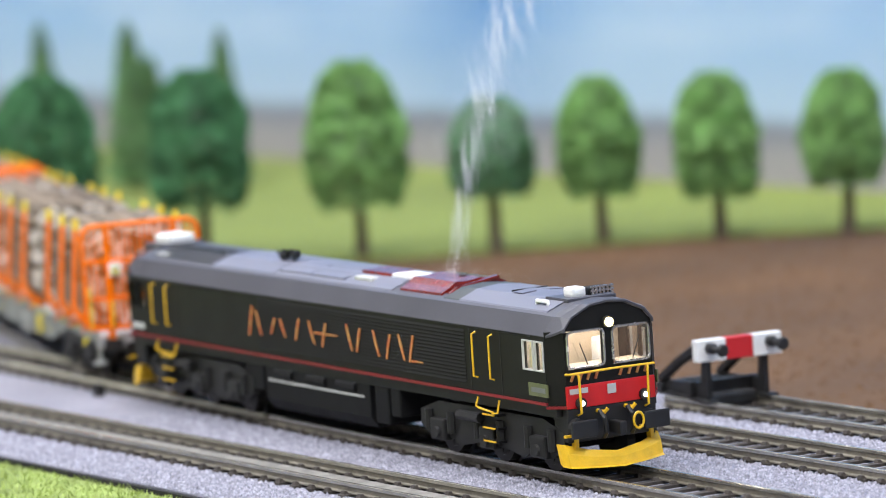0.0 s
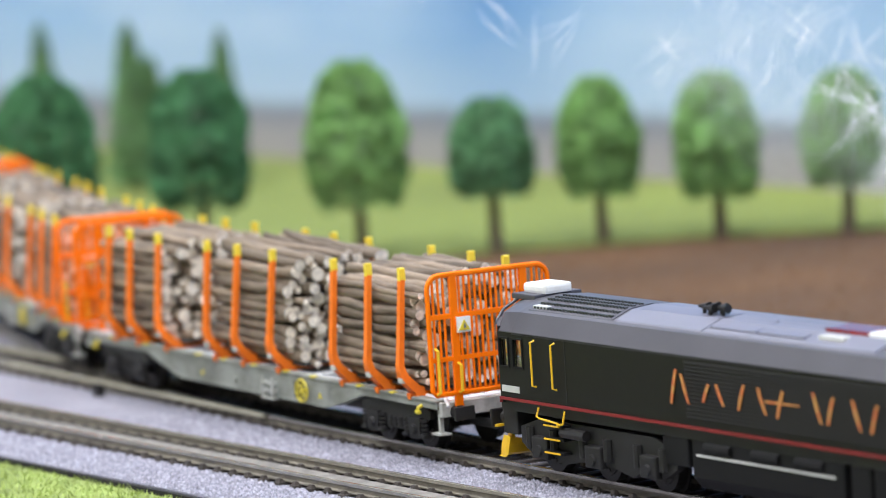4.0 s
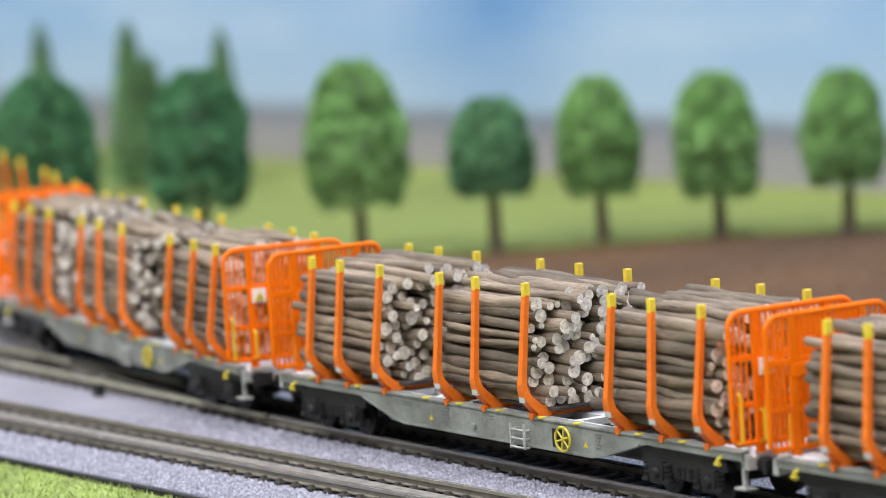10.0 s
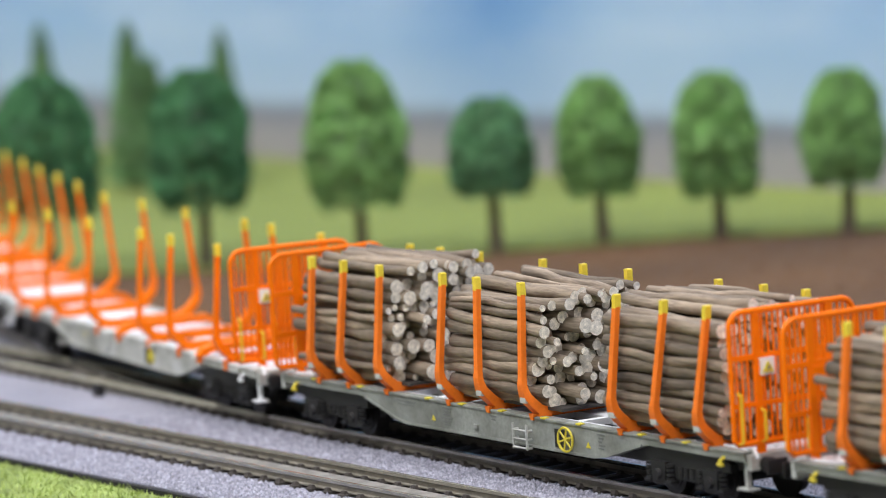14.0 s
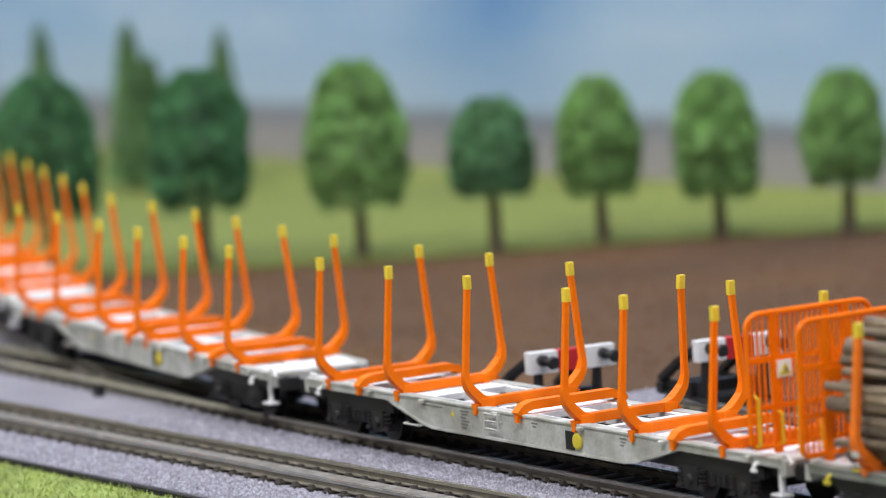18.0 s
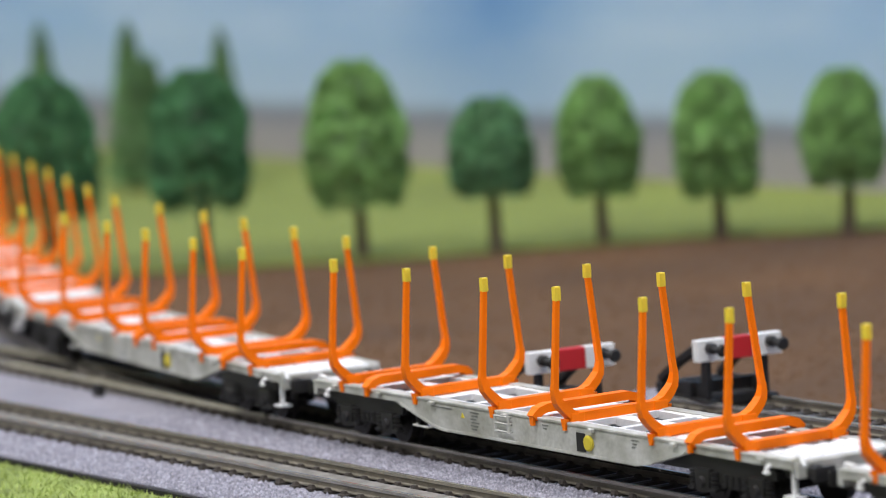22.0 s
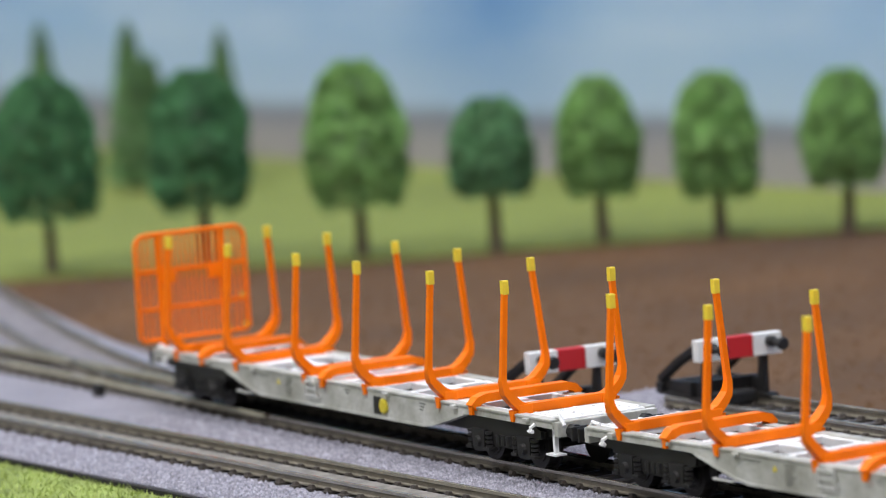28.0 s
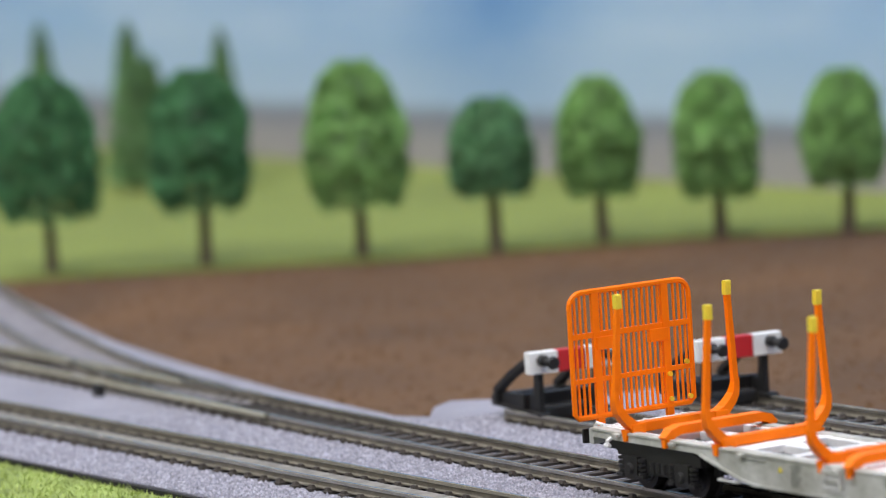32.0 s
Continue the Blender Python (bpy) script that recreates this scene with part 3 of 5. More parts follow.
conifer(-0.9837, 0.3888, 0.0690, 0.0118, 24, SP)


# ---- buffer stops ----
def buffer_stop(x, y, label):
    t = thing("buffer_stop", label, "buffer stop", "buffer stops of the stub tracks")
    t.matrix_basis = pose(x, y, 0.0, 0, 0, -9)
    for sd in (-1, 1):
        part("side_frame", prism(B(), [(0.0, 0.0005), (0.0003, 0.0130), (-0.0022, 0.0130), (-0.0034, 0.0046), (-0.0200, 0.0036), (-0.0270, 0.0036), (-0.0270, 0.0005)], "y", sd * 0.0084 - 0.0007, sd * 0.0084 + 0.0007), M_BLACK, t)
        part("brace", tube(B(), [(-0.0262, sd * 0.0088, 0.0036), (-0.0160, sd * 0.0088, 0.0090), (-0.0020, sd * 0.0086, 0.0150)], 0.0016, 6), M_BLACK, t)
        bf = part("buffer", tube(B(), [(0.0022, sd * 0.0088, 0.0143), (0.0042, sd * 0.0088, 0.0143), (0.0045, sd * 0.0088, 0.0143), (0.0088, sd * 0.0088, 0.0143)], [0.0015, 0.0015, 0.0008, 0.0008], 12), M_BLACK, t, "black round buffer")
        part("buffer_head", tube(B(), [(0.0086, sd * 0.0088, 0.0143), (0.0094, sd * 0.0088, 0.0143), (0.0101, sd * 0.0088, 0.0143)], [0.0016, 0.0018, 0.0014], 14), M_BLACK, bf)
        part("foot_bar", box(B(), -0.0272, 0.0030, sd * 0.0088 - 0.0016, sd * 0.0088 + 0.0016, -0.0002, 0.0006, 0.0002), M_BLACK, t)
    part("cross_bar", box(B(), -0.0272, -0.0238, -0.0105, 0.0105, 0.0006, 0.0030, 0.0004), M_BLACK, t)
    part("cross_bar", box(B(), -0.0100, -0.0070, -0.0105, 0.0105, 0.0008, 0.0046, 0.0004), M_BLACK, t)
    part("fill_block", box(B(), -0.0236, -0.0030, -0.0076, 0.0076, -0.0024, 0.0014, 0.0010), M_BLACK, t, "dark fill between the frames")
    for a, b, mt, lb in ((-0.0124, -0.0040, M_WHITE, "white painted board"), (-0.0039, 0.0039, M_REDWHITE, "red painted board"), (0.0040, 0.0124, M_WHITE, "white painted board")):
        part("beam_board", box(B(), -0.0008, 0.0022, a, b, 0.0108, 0.0165, 0.0003), mt, t, lb)
    return t


buffer_stop(-0.2303, 0.0525, "black buffer stop with red and white beam on the stub track")
buffer_stop(-0.2090, 0.0908, "black buffer stop with red and white beam on the rear track")

# small black box beside the turnout
tb = thing("point_motor_box", "small black box beside the turnout", "switch box")
tb.location = (-0.394, 0.0015, ZB)
part("housing", box(B(), -0.0017, 0.0017, -0.0012, 0.0012, -0.0002, 0.0028, 0.0004), M_BLACK, tb)
part("lid", box(B(), -0.0019, 0.0019, -0.0013, 0.0013, 0.0028, 0.0033, 0.0002), M_BLACK, tb)


# ---- wagons ----
ZK = 0.957
WB = 0.0103
WR = 0.0053


def wheelset(parent, x, radius, name="wheelset"):
    global ZK
    keep, ZK = ZK, 1.0
    bm = B()
    tube(bm, [(0, -0.0105, 0), (0, 0.0105, 0)], 0.0011, 8)
    for sd in (-1, 1):
        tube(bm, [(0, sd * 0.0068, 0), (0, sd * 0.0072, 0), (0, sd * 0.00721, 0), (0, sd * 0.0098, 0)], [radius + 0.0009, radius + 0.0009, radius, radius - 0.0001], 24)
        tube(bm, [(0, sd * 0.0098, 0), (0, sd * 0.0101, 0)], [radius * 0.72, radius * 0.70], 16)
        for k in range(4):
            a = k * math.pi / 2
            tube(bm, [(radius * 0.5 * math.cos(a), sd * 0.0099, radius * 0.5 * math.sin(a)), (radius * 0.5 * math.cos(a), sd * 0.0103, radius * 0.5 * math.sin(a))], 0.0006, 6)
    ZK = keep
    ob = part(name, bm, M_WHEEL, parent, "dark steel wheels on an axle")
    ob.matrix_local = pose(x, 0, radius)
    return ob


def bogie(parent, x):
    bm = B()
    for sd in (-1, 1):
        # side frame: a beam that dips in the middle, with a pedestal round each axle
        prism(bm, [(-0.0168, 0.0104), (-0.0168, 0.0084), (-0.0062, 0.0078), (-0.0046, 0.0046), (0.0046, 0.0046), (0.0062, 0.0078), (0.0168, 0.0084), (0.0168, 0.0104), (0.0135, 0.0116), (-0.0135, 0.0116)], "y", sd * 0.0122 - 0.0009, sd * 0.0122 + 0.0009)
        for wx in (-WB, WB):
            prism(bm, [(wx - 0.0030, 0.0086), (wx - 0.0026, 0.0034), (wx - 0.0014, 0.0030), (wx + 0.0014, 0.0030), (wx + 0.0026, 0.0034), (wx + 0.0030, 0.0086)], "y", sd * 0.0134 - 0.0008, sd * 0.0134 + 0.0008)
            tube(bm, [(wx, sd * 0.0140, WR / ZK), (wx, sd * 0.0150, WR / ZK)], [0.0015, 0.0011], 10)
            for dx in (-0.0041, 0.0041):
                for k in range(4):
                    z = 0.0042 + k * 0.0011
                    tube(bm, [(wx + dx, sd * 0.0134, z), (wx + dx, sd * 0.0134, z + 0.0007)], 0.0011, 8)
                box(bm, wx + dx - 0.0013, wx + dx + 0.0013, sd * 0.0134 - 0.0012, sd * 0.0134 + 0.0012, 0.0034, 0.0042, 0.0002)
        for k in range(3):
            tube(bm, [(-0.0022 + 0.0022 * k, sd * 0.0131, 0.0052), (-0.0022 + 0.0022 * k, sd * 0.0131, 0.0078)], 0.0009, 8)
        for wx in (-0.0178, -0.0040, 0.0040, 0.0178):
            tube(bm, [(wx, sd * 0.0092, 0.0108), (wx, sd * 0.0092, 0.0058)], [0.0007, 0.0009], 6)
    box(bm, -0.0036, 0.0036, -0.0122, 0.0122, 0.0056, 0.0100, 0.0004)
    for e in (-0.0168, 0.0168):
        box(bm, e - 0.0007, e + 0.0007, -0.0122, 0.0122, 0.0084, 0.0102)
    ob = part("bogie", bm, M_BLACK, parent, "black two-axle bogie")
    ob.matrix_local = pose(x, 0, 0)
    for wx in (-WB, WB):
        wheelset(ob, wx, WR)
    return ob


def u_points():
    half = [(0.0149, 0.0447), (0.0167, 0.0242), (0.0169, 0.0226), (0.0167, 0.0211), (0.0163, 0.0196), (0.0152, 0.0181), (0.0132, 0.0161), (0.0108, 0.0152)]
    return [(-y, z) for y, z in half] + [(y, z) for y, z in half[::-1]]


def lean_arms(bm, lean):
    """Tips the two upright arms along the wagon; lean gives the shift of each arm's top."""
    for v in bm.verts:
        v.co.x += lean[0 if v.co.y < 0 else 1] * max(0.0, (v.co.z / ZK - 0.0195) / 0.026)


def stake(parent, x, loaded, lean=(0.0, 0.0)):
    """A U-shaped stake pair with its cross-bar, two clamps and yellow caps."""
    paint = M_ORANGEMUTED if loaded else M_ORANGE
    bm = B()
    pts = u_points()
    w = [0.0012, 0.0014, 0.0017, 0.0020, 0.0025, 0.0028, 0.0030, 0.0027]
    k = [0.0013, 0.0014, 0.0015, 0.0017, 0.0019, 0.0021, 0.0023, 0.0022]
    if loaded:
        w = [v + 0.0004 for v in w]
    bar(bm, pts, w + w[::-1], 0.0, k + k[::-1])
    for sd in (-1, 1):
        low = 0.0134 if loaded else 0.0122
        prism(bm, [(-0.0012, 0.0150), (0.0012, 0.0150), (0.0005, low), (-0.0005, low)], "y", sd * 0.0146 - 0.0004, sd * 0.0146 + 0.0004)
        box(bm, -0.0017, 0.0017, sd * 0.0118 - 0.0020, sd * 0.0118 + 0.0020, 0.0138, 0.0164, 0.0004)
    lean_arms(bm, lean)
    st = part("stake", bm, paint, parent, "muted orange U-shaped stake" if loaded else "orange U-shaped stake")
    st.matrix_local = pose(x, 0, 0)
    for sd in (-1, 1):
        cp = B()
        prism(cp, [(-0.00075, 0.0443), (0.00075, 0.0443), (0.00075, 0.0475), (0.0006, 0.0478), (-0.0006, 0.0478), (-0.00075, 0.0475)], "y", sd * 0.0148 - 0.00078, sd * 0.0148 + 0.00078)
        lean_arms(cp, lean)
        part("cap", cp, M_YELLOW, st, "yellow stake cap")
        if loaded:
            part("plate", box(B(), -0.0012, 0.0012, sd * 0.0162 - 0.0010, sd * 0.0162 + 0.0010, 0.0179, 0.0195, 0.0002), M_GREY, st, "small white marking plate")
    return st


def flat_bar(parent, x):
    bm = B()
    bar(bm, [(-0.0152, 0.0140), (-0.0136, 0.0157), (-0.0116, 0.0163), (0.0116, 0.0163), (0.0136, 0.0157), (0.0152, 0.0140)], [0.0026, 0.0031, 0.0032, 0.0032, 0.0031, 0.0026], 0.0, 0.0021)
    for sd in (-1, 1):
        prism(bm, [(-0.0009, 0.0150), (0.0009, 0.0150), (0.0006, 0.0122), (-0.0006, 0.0122)], "y", sd * 0.0152 - 0.0004, sd * 0.0152 + 0.0004)
    ob = part("cross_bar", bm, M_ORANGE, parent, "orange flat cross-bar")
    ob.matrix_local = pose(x, 0, 0)
    return ob


BAR_ME = {}


def bulkhead(parent, x, out, full):
    """An end wall of upright bars in a rounded frame; out is the side that faces away from the load."""
    W, Z0, Z1 = 0.0170, 0.0162, 0.0468
    R = 0.0034
    arc = [(R * (1 - math.cos(a)), R * (1 - math.sin(a))) for a in (k * math.pi / 10 for k in range(6))]
    loop = [(-W, Z0 + 0.001)] + [(-W + u, Z1 - v) for u, v in arc] + [(W - u, Z1 - v) for u, v in arc[::-1]] + [(W, Z0 + 0.001), (W - 0.001, Z0), (-W + 0.001, Z0)]
    fr = part("bulkhead", tube(B(), [(0, y, z) for y, z in loop], 0.0007, 6, True), M_ORANGE, parent, "orange barred end wall")
    fr.matrix_local = pose(x, 0, 0)
    for z, h in ((0.0252, 0.0006), (0.0362, 0.0007)):
        part("crossrail", box(B(), -0.0004, 0.0004, -W, W, z - h, z + h, 0.0001), M_ORANGE, fr)
    if not BAR_ME:
        BAR_ME["upright"] = mesh_of("upright", box(B(), -0.00025, 0.00025, -0.00024, 0.00024, Z0, Z1), M_ORANGE)
        BAR_ME["post"] = mesh_of("post", box(B(), -0.0005, 0.0005, -0.0010, 0.0010, Z0 - 0.004, Z1, 0.0001), M_ORANGE)
    for i in range(1, 23):
        y = -W + 2 * W * i / 23
        if abs(abs(y) - 0.0099) < 0.0014:
            continue
        part("upright", BAR_ME["upright"], None, fr).matrix_local = pose(0, y, 0)
    for sd in (-1, 1):
        part("post", BAR_ME["post"], None, fr).matrix_local = pose(0, sd * 0.0099, 0)
        part("plate", box(B(), -0.0008, 0.0008, sd * 0.0076 - 0.0026, sd * 0.0076 + 0.0026, 0.0324, 0.0356, 0.0002), M_ORANGE, fr)
    if full:
        sg = part("warning_sign", box(B(), out * 0.0009 - 0.0003, out * 0.0009 + 0.0003, -0.0098, -0.0060, 0.0318, 0.0358), M_WHITE, fr, "white warning sign with a yellow triangle")
        tri = B()
        prism(tri, [(-0.0094, 0.0324), (-0.0064, 0.0324), (-0.0079, 0.0350)], "x", out * 0.0014 - 0.0002, out * 0.0014 + 0.0002)
        part("triangle", tri, M_SIGNY, sg, "yellow warning triangle")
        part("mark", box(B(), out * 0.0017 - 0.0001, out * 0.0017 + 0.0001, -0.00815, -0.00765, 0.0329, 0.0340), M_INK, sg)
        for y, z0, z1 in ((-0.0160, 0.0165, 0.0282), (-0.0098, 0.0165, 0.0240), (0.0160, 0.0165, 0.0282)):
            part("grab_handle", tube(B(), [(out * 0.0006, y, z0), (out * 0.0020, y, z0 + 0.0004), (out * 0.0020, y, z1 - 0.0004), (out * 0.0006, y, z1)], 0.00042, 6), M_YPAINT, fr, "yellow grab handle")
    else:
        for y, z in ((0.0150, 0.0265), (0.0100, 0.0240), (0.0100, 0.0178), (0.0155, 0.0178)):
            part("bolt", tube(B(), [(-out * 0.0004, y, z), (-out * 0.0012, y, z)], 0.0006, 8), M_YPAINT, fr, "yellow bolt head")
    return fr


def hand_wheel(parent, x, ring):
    rec = part("recess_plate", box(B(), x - 0.0058 if ring else x - 0.0046, x - (0.0010 if not ring else 0.0016), -0.01462, -0.0144, 0.0076, 0.0122), M_BLACK, parent, "black recess plate")
    if ring:
        bm = B()
        tube(bm, [(x + 0.0032 * math.cos(a), -0.0154, 0.0101 + 0.0030 * math.sin(a)) for a in (k * math.pi / 8 for k in range(16))], 0.0003, 6, True)
        for a in (0.3, 1.35, 2.4):
            tube(bm, [(x + 0.0031 * math.cos(a), -0.0154, 0.0101 + 0.0029 * math.sin(a)), (x - 0.0031 * math.cos(a), -0.0154, 0.0101 - 0.0029 * math.sin(a))], 0.00024, 5)
        tube(bm, [(x, -0.0145, 0.0100), (x, -0.0155, 0.0100)], 0.0006, 8)
    else:
        bm = tube(B(), [(x + 0.0008, -0.0145, 0.0100), (x + 0.0008, -0.0150, 0.0100), (x + 0.0008, -0.0152, 0.0100)], [0.0019, 0.0019, 0.0015], 16)
    part("hand_wheel", bm, M_SIGNY, rec, "yellow hand brake wheel")


def wagon(label, group, stakes, bars, front, rear, wheel_x, loaded):
    t = thing("flat_wagon", label, "wagon", group)
    HL = 0.1050
    sill = [(-HL, 0.0140), (-HL, 0.0120), (-0.0645, 0.0120), (-0.0620, 0.0116), (-0.0470, 0.0074), (-0.0420, 0.0066), (0.0440, 0.0066), (0.0490, 0.0074), (0.0640, 0.0116), (0.0665, 0.0120), (HL, 0.0120), (HL, 0.0140)]
    for sd in (-1, 1):
        bm = B()
        prism(bm, sill, "y", sd * 0.0137 - 0.0007, sd * 0.0137 + 0.0007)
        box(bm, -HL, HL, sd * 0.0132 - 0.0015, sd * 0.0132 + 0.0015, 0.0136, 0.0143, 0.0002)
        prism(bm, [(-0.0620, 0.0121), (-0.0470, 0.0079), (-0.0420, 0.0071), (0.0440, 0.0071), (0.0490, 0.0079), (0.0640, 0.0121), (0.0640, 0.0115), (0.0490, 0.0073), (0.0440, 0.0065), (-0.0420, 0.0065), (-0.0470, 0.0073), (-0.0620, 0.0115)], "y", sd * 0.0132 - 0.0016, sd * 0.0132 + 0.0016)
        sl = part("side_sill", bm, M_FRAMEDIRTY if loaded else M_FRAME, t, "weathered grey fish-belly side sill")
        for k, (x, w, n) in enumerate(((-0.0241, 0.0044, 6), (-0.0462, 0.0090, 2), (0.0455, 0.0030, 5), (-0.0017, 0.0026, 2)) if loaded else ((-0.0286, 0.0040, 6), (-0.0472, 0.0100, 1), (0.0420, 0.0030, 3), (0.0040, 0.0026, 2))):
            for i in range(n):
                part("text_bar", box(B(), x + 0.0004 * (i % 2), x + w - 0.0007 * (i % 3), sd * 0.01448 - 0.00006, sd * 0.01448 + 0.00006, 0.0124 - i * 0.00085, 0.0127 - i * 0.00085), M_INK, sl)
        for x in ((-0.088, -0.0645, -0.0308, -0.0150, 0.0035, 0.0225, 0.0380, 0.0640, 0.0820) if loaded else (-0.094, -0.072, -0.046, -0.012, 0.026, 0.060, 0.094)):
            rv = B()
            if loaded:
                box(rv, x - 0.0010, x + 0.0010, sd * 0.0143 - 0.0008, sd * 0.0143 + 0.0008, 0.0141, 0.0146, 0.0002)
            else:
                box(rv, x - 0.0010, x + 0.0010, sd * 0.0150 - 0.0006, sd * 0.0150 + 0.0006, 0.0129, 0.0138, 0.0002)
            part("lashing_eye", rv, M_FRAME if not loaded else M_SIGNY, sl)
        if loaded:
            ld = B()
            for z in (0.0062, 0.0084, 0.0106):
                tube(ld, [(0.0104, sd * 0.0144, z), (0.0104, sd * 0.0158, z), (0.0164, sd * 0.0158, z), (0.0164, sd * 0.0144, z)], 0.00032, 5)
            for x in (0.0104, 0.0164):
                tube(ld, [(x, sd * 0.0158, 0.0058), (x, sd * 0.0158, 0.0122)], 0.00034, 5)
            for x in (-0.0288, 0.0413):
                part("mark_plate", prism(B(), [(x - 0.0009, 0.0088), (x + 0.0009, 0.0088), (x, 0.0102)], "y", *sorted((sd * 0.0144, sd * 0.0146))), M_SIGNY, sl, "small yellow warning mark")
            part("jack_pad", box(B(), -0.0094, -0.0076, *sorted((sd * 0.0143, sd * 0.0150)), 0.0086, 0.0098, 0.0002), M_FRAMEDIRTY, sl)
            part("ladder", ld, M_FRAME, sl, "small pale grey step ladder")
        if not loaded:
            sp = B()
            ld = B()
            tube(sp, [(-0.0540, sd * 0.0144, 0.0070), (-0.0540, sd * 0.0156, 0.0070), (-0.0470, sd * 0.0156, 0.0070), (-0.0470, sd * 0.0144, 0.0070)], 0.0003, 5)
            for z in (0.0094, 0.0114, 0.0132):
                tube(ld, [(-0.0158, sd * 0.0144, z), (-0.0158, sd * 0.0154, z), (-0.0098, sd * 0.0154, z), (-0.0098, sd * 0.0144, z)], 0.0003, 5)
            for x in (-0.0158, -0.0098):
                tube(ld, [(x, sd * 0.0154, 0.0091), (x, sd * 0.0154, 0.0135)], 0.00034, 5)
            part("ladder", ld, M_FRAME, sl, "small grey step ladder")
            part("mark_plate", prism(B(), [(-0.0330, 0.0108), (-0.0314, 0.0108), (-0.0322, 0.0121)], "y", *sorted((sd * 0.0144, sd * 0.0146))), M_SIGNY, sl, "small yellow warning mark")
            part("foot_step", sp, M_FRAME, sl, "small grey foot step")
    bm = B()
    for y0, y1 in ((-0.0117, -0.0100), (-0.0022, 0.0022), (0.0100, 0.0117)):
        box(bm, -HL + 0.002, HL - 0.002, y0, y1, 0.0120, 0.0139)
    x = -0.096
    while x < 0.097:
        box(bm, x - 0.0012, x + 0.0012, -0.0118, 0.0118, 0.0124, 0.01405)
        x += 0.0160
    for a, b in ((-0.0590, -0.0500), (0.0500, 0.0590), (-0.0100, -0.0010)):
        box(bm, a, b, -0.0117, 0.0117, 0.0128, 0.0138)
    part("deck_frame", bm, M_DECKGREY, t, "pale grey open deck frame")
    for sd in (-1, 1):
        part("end_platform", box(B(), min(sd * HL, sd * 0.0905), max(sd * HL, sd * 0.0905), -0.0117, 0.0117, 0.0126, 0.0142, 0.0002), M_DECKGREY, t)
        ep = B()
        a0, a1 = sorted((sd * 0.0915, sd * (HL - 0.0008)))
        for y in (-0.0108, 0.0, 0.0108):
            box(ep, a0, a1, y - 0.0003, y + 0.0003, 0.0142, 0.0146)
        for u in (0.0935, 0.0985, 0.1030):
            for y in (-0.0085, -0.0045, 0.0045, 0.0085):
                tube(ep, [(sd * u, y, 0.0141), (sd * u, y, 0.0146)], 0.0005, 6)
        part("platform_ribs", ep, M_DECKGREY, t, "pale ribs and bolt heads")
        part("valve", tube(B(), [(sd * (HL - 0.0020), -0.0120, 0.0146), (sd * (HL + 0.0004), -0.0124, 0.0150), (sd * (HL + 0.0022), -0.0124, 0.0128)], 0.0005, 6), M_DECKGREY, t, "small pale release valve")
        hb = part("headstock", box(B(), min(sd * HL, sd * (HL + 0.0018)), max(sd * HL, sd * (HL + 0.0018)), -0.0140, 0.0140, 0.0100, 0.0138, 0.0003), M_FRAME, t, "grey end beam")
        for yy in (-0.0101, 0.0101):
            part("buffer", tube(B(), [(sd * (HL + 0.0018), yy, 0.0112), (sd * (HL + 0.0040), yy, 0.0112), (sd * (HL + 0.0041), yy, 0.0112), (sd * (HL + 0.0058), yy, 0.0112)], [0.0018, 0.0018, 0.0011, 0.0011], 10), M_BLACK, hb, "black buffer with a flat head")
            bh = B()
            box(bh, min(sd * (HL + 0.0056), sd * (HL + 0.0064)), max(sd * (HL + 0.0056), sd * (HL + 0.0064)), yy - 0.0028, yy + 0.0028, 0.0094, 0.0130, 0.0003)
            part("buffer_head", bh, M_BLACK, t)
        part("coupler", box(B(), min(sd * (HL - 0.01), sd * (HL + 0.0085)), max(sd * (HL - 0.01), sd * (HL + 0.0085)), -0.0022, 0.0022, 0.0060, 0.0085, 0.0005), M_BLACK, t, "black close coupler")
        for yy in (-1, 1):
            hk = B()
            tube(hk, [(sd * 0.0970, yy * 0.0144, 0.0124), (sd * 0.0970, yy * 0.0156, 0.0118), (sd * 0.0970, yy * 0.0156, 0.0104)], 0.0005, 6)
            tube(hk, [(sd * 0.0970 - 0.0009, yy * 0.0156, 0.0108), (sd * 0.0970 + 0.0009, yy * 0.0156, 0.0108)], 0.0005, 6)
            part("rope_hook", hk, M_SIGNY if loaded else M_DECKGREY, t, "small rope hook")
            if sd > 0:
                part("shunter_step", box(B(), sd * 0.1035 - 0.0022, sd * 0.1035 + 0.0022, yy * 0.0128 - 0.0016, yy * 0.0128 + 0.0016, 0.0052, 0.0057), M_FRAME if loaded else M_DECKGREY, t)
                part("step_post", box(B(), sd * 0.1035 - 0.0005, sd * 0.1035 + 0.0005, yy * 0.0128 - 0.0005, yy * 0.0128 + 0.0005, 0.0057, 0.0126), M_FRAME if loaded else M_DECKGREY, t)
    for a, b in ((-0.1030, -0.0420), (0.0440, 0.1030)):
        part("bolster", box(B(), a, b, -0.0112, 0.0112, 0.0090, 0.0119), M_BLACK, t, "black bolster over the bogie")
    part("brake_gear", box(B(), -0.0590, 0.0600, -0.0080, 0.0080, 0.0058, 0.0112, 0.0010), M_BLACK, t, "black brake gear and tanks")
    hand_wheel(t, wheel_x + (0.004 if not loaded else 0.0), loaded)
    for x, near, far in stakes:
        stake(t, x, loaded, (near, far))
    for x in bars:
        flat_bar(t, x)
    if front:
        bulkhead(t, front, 1, True)
    if rear:
        bulkhead(t, rear, -1, loaded)
    for x in (-0.0800, 0.0800):
        bogie(t, x)
    return t


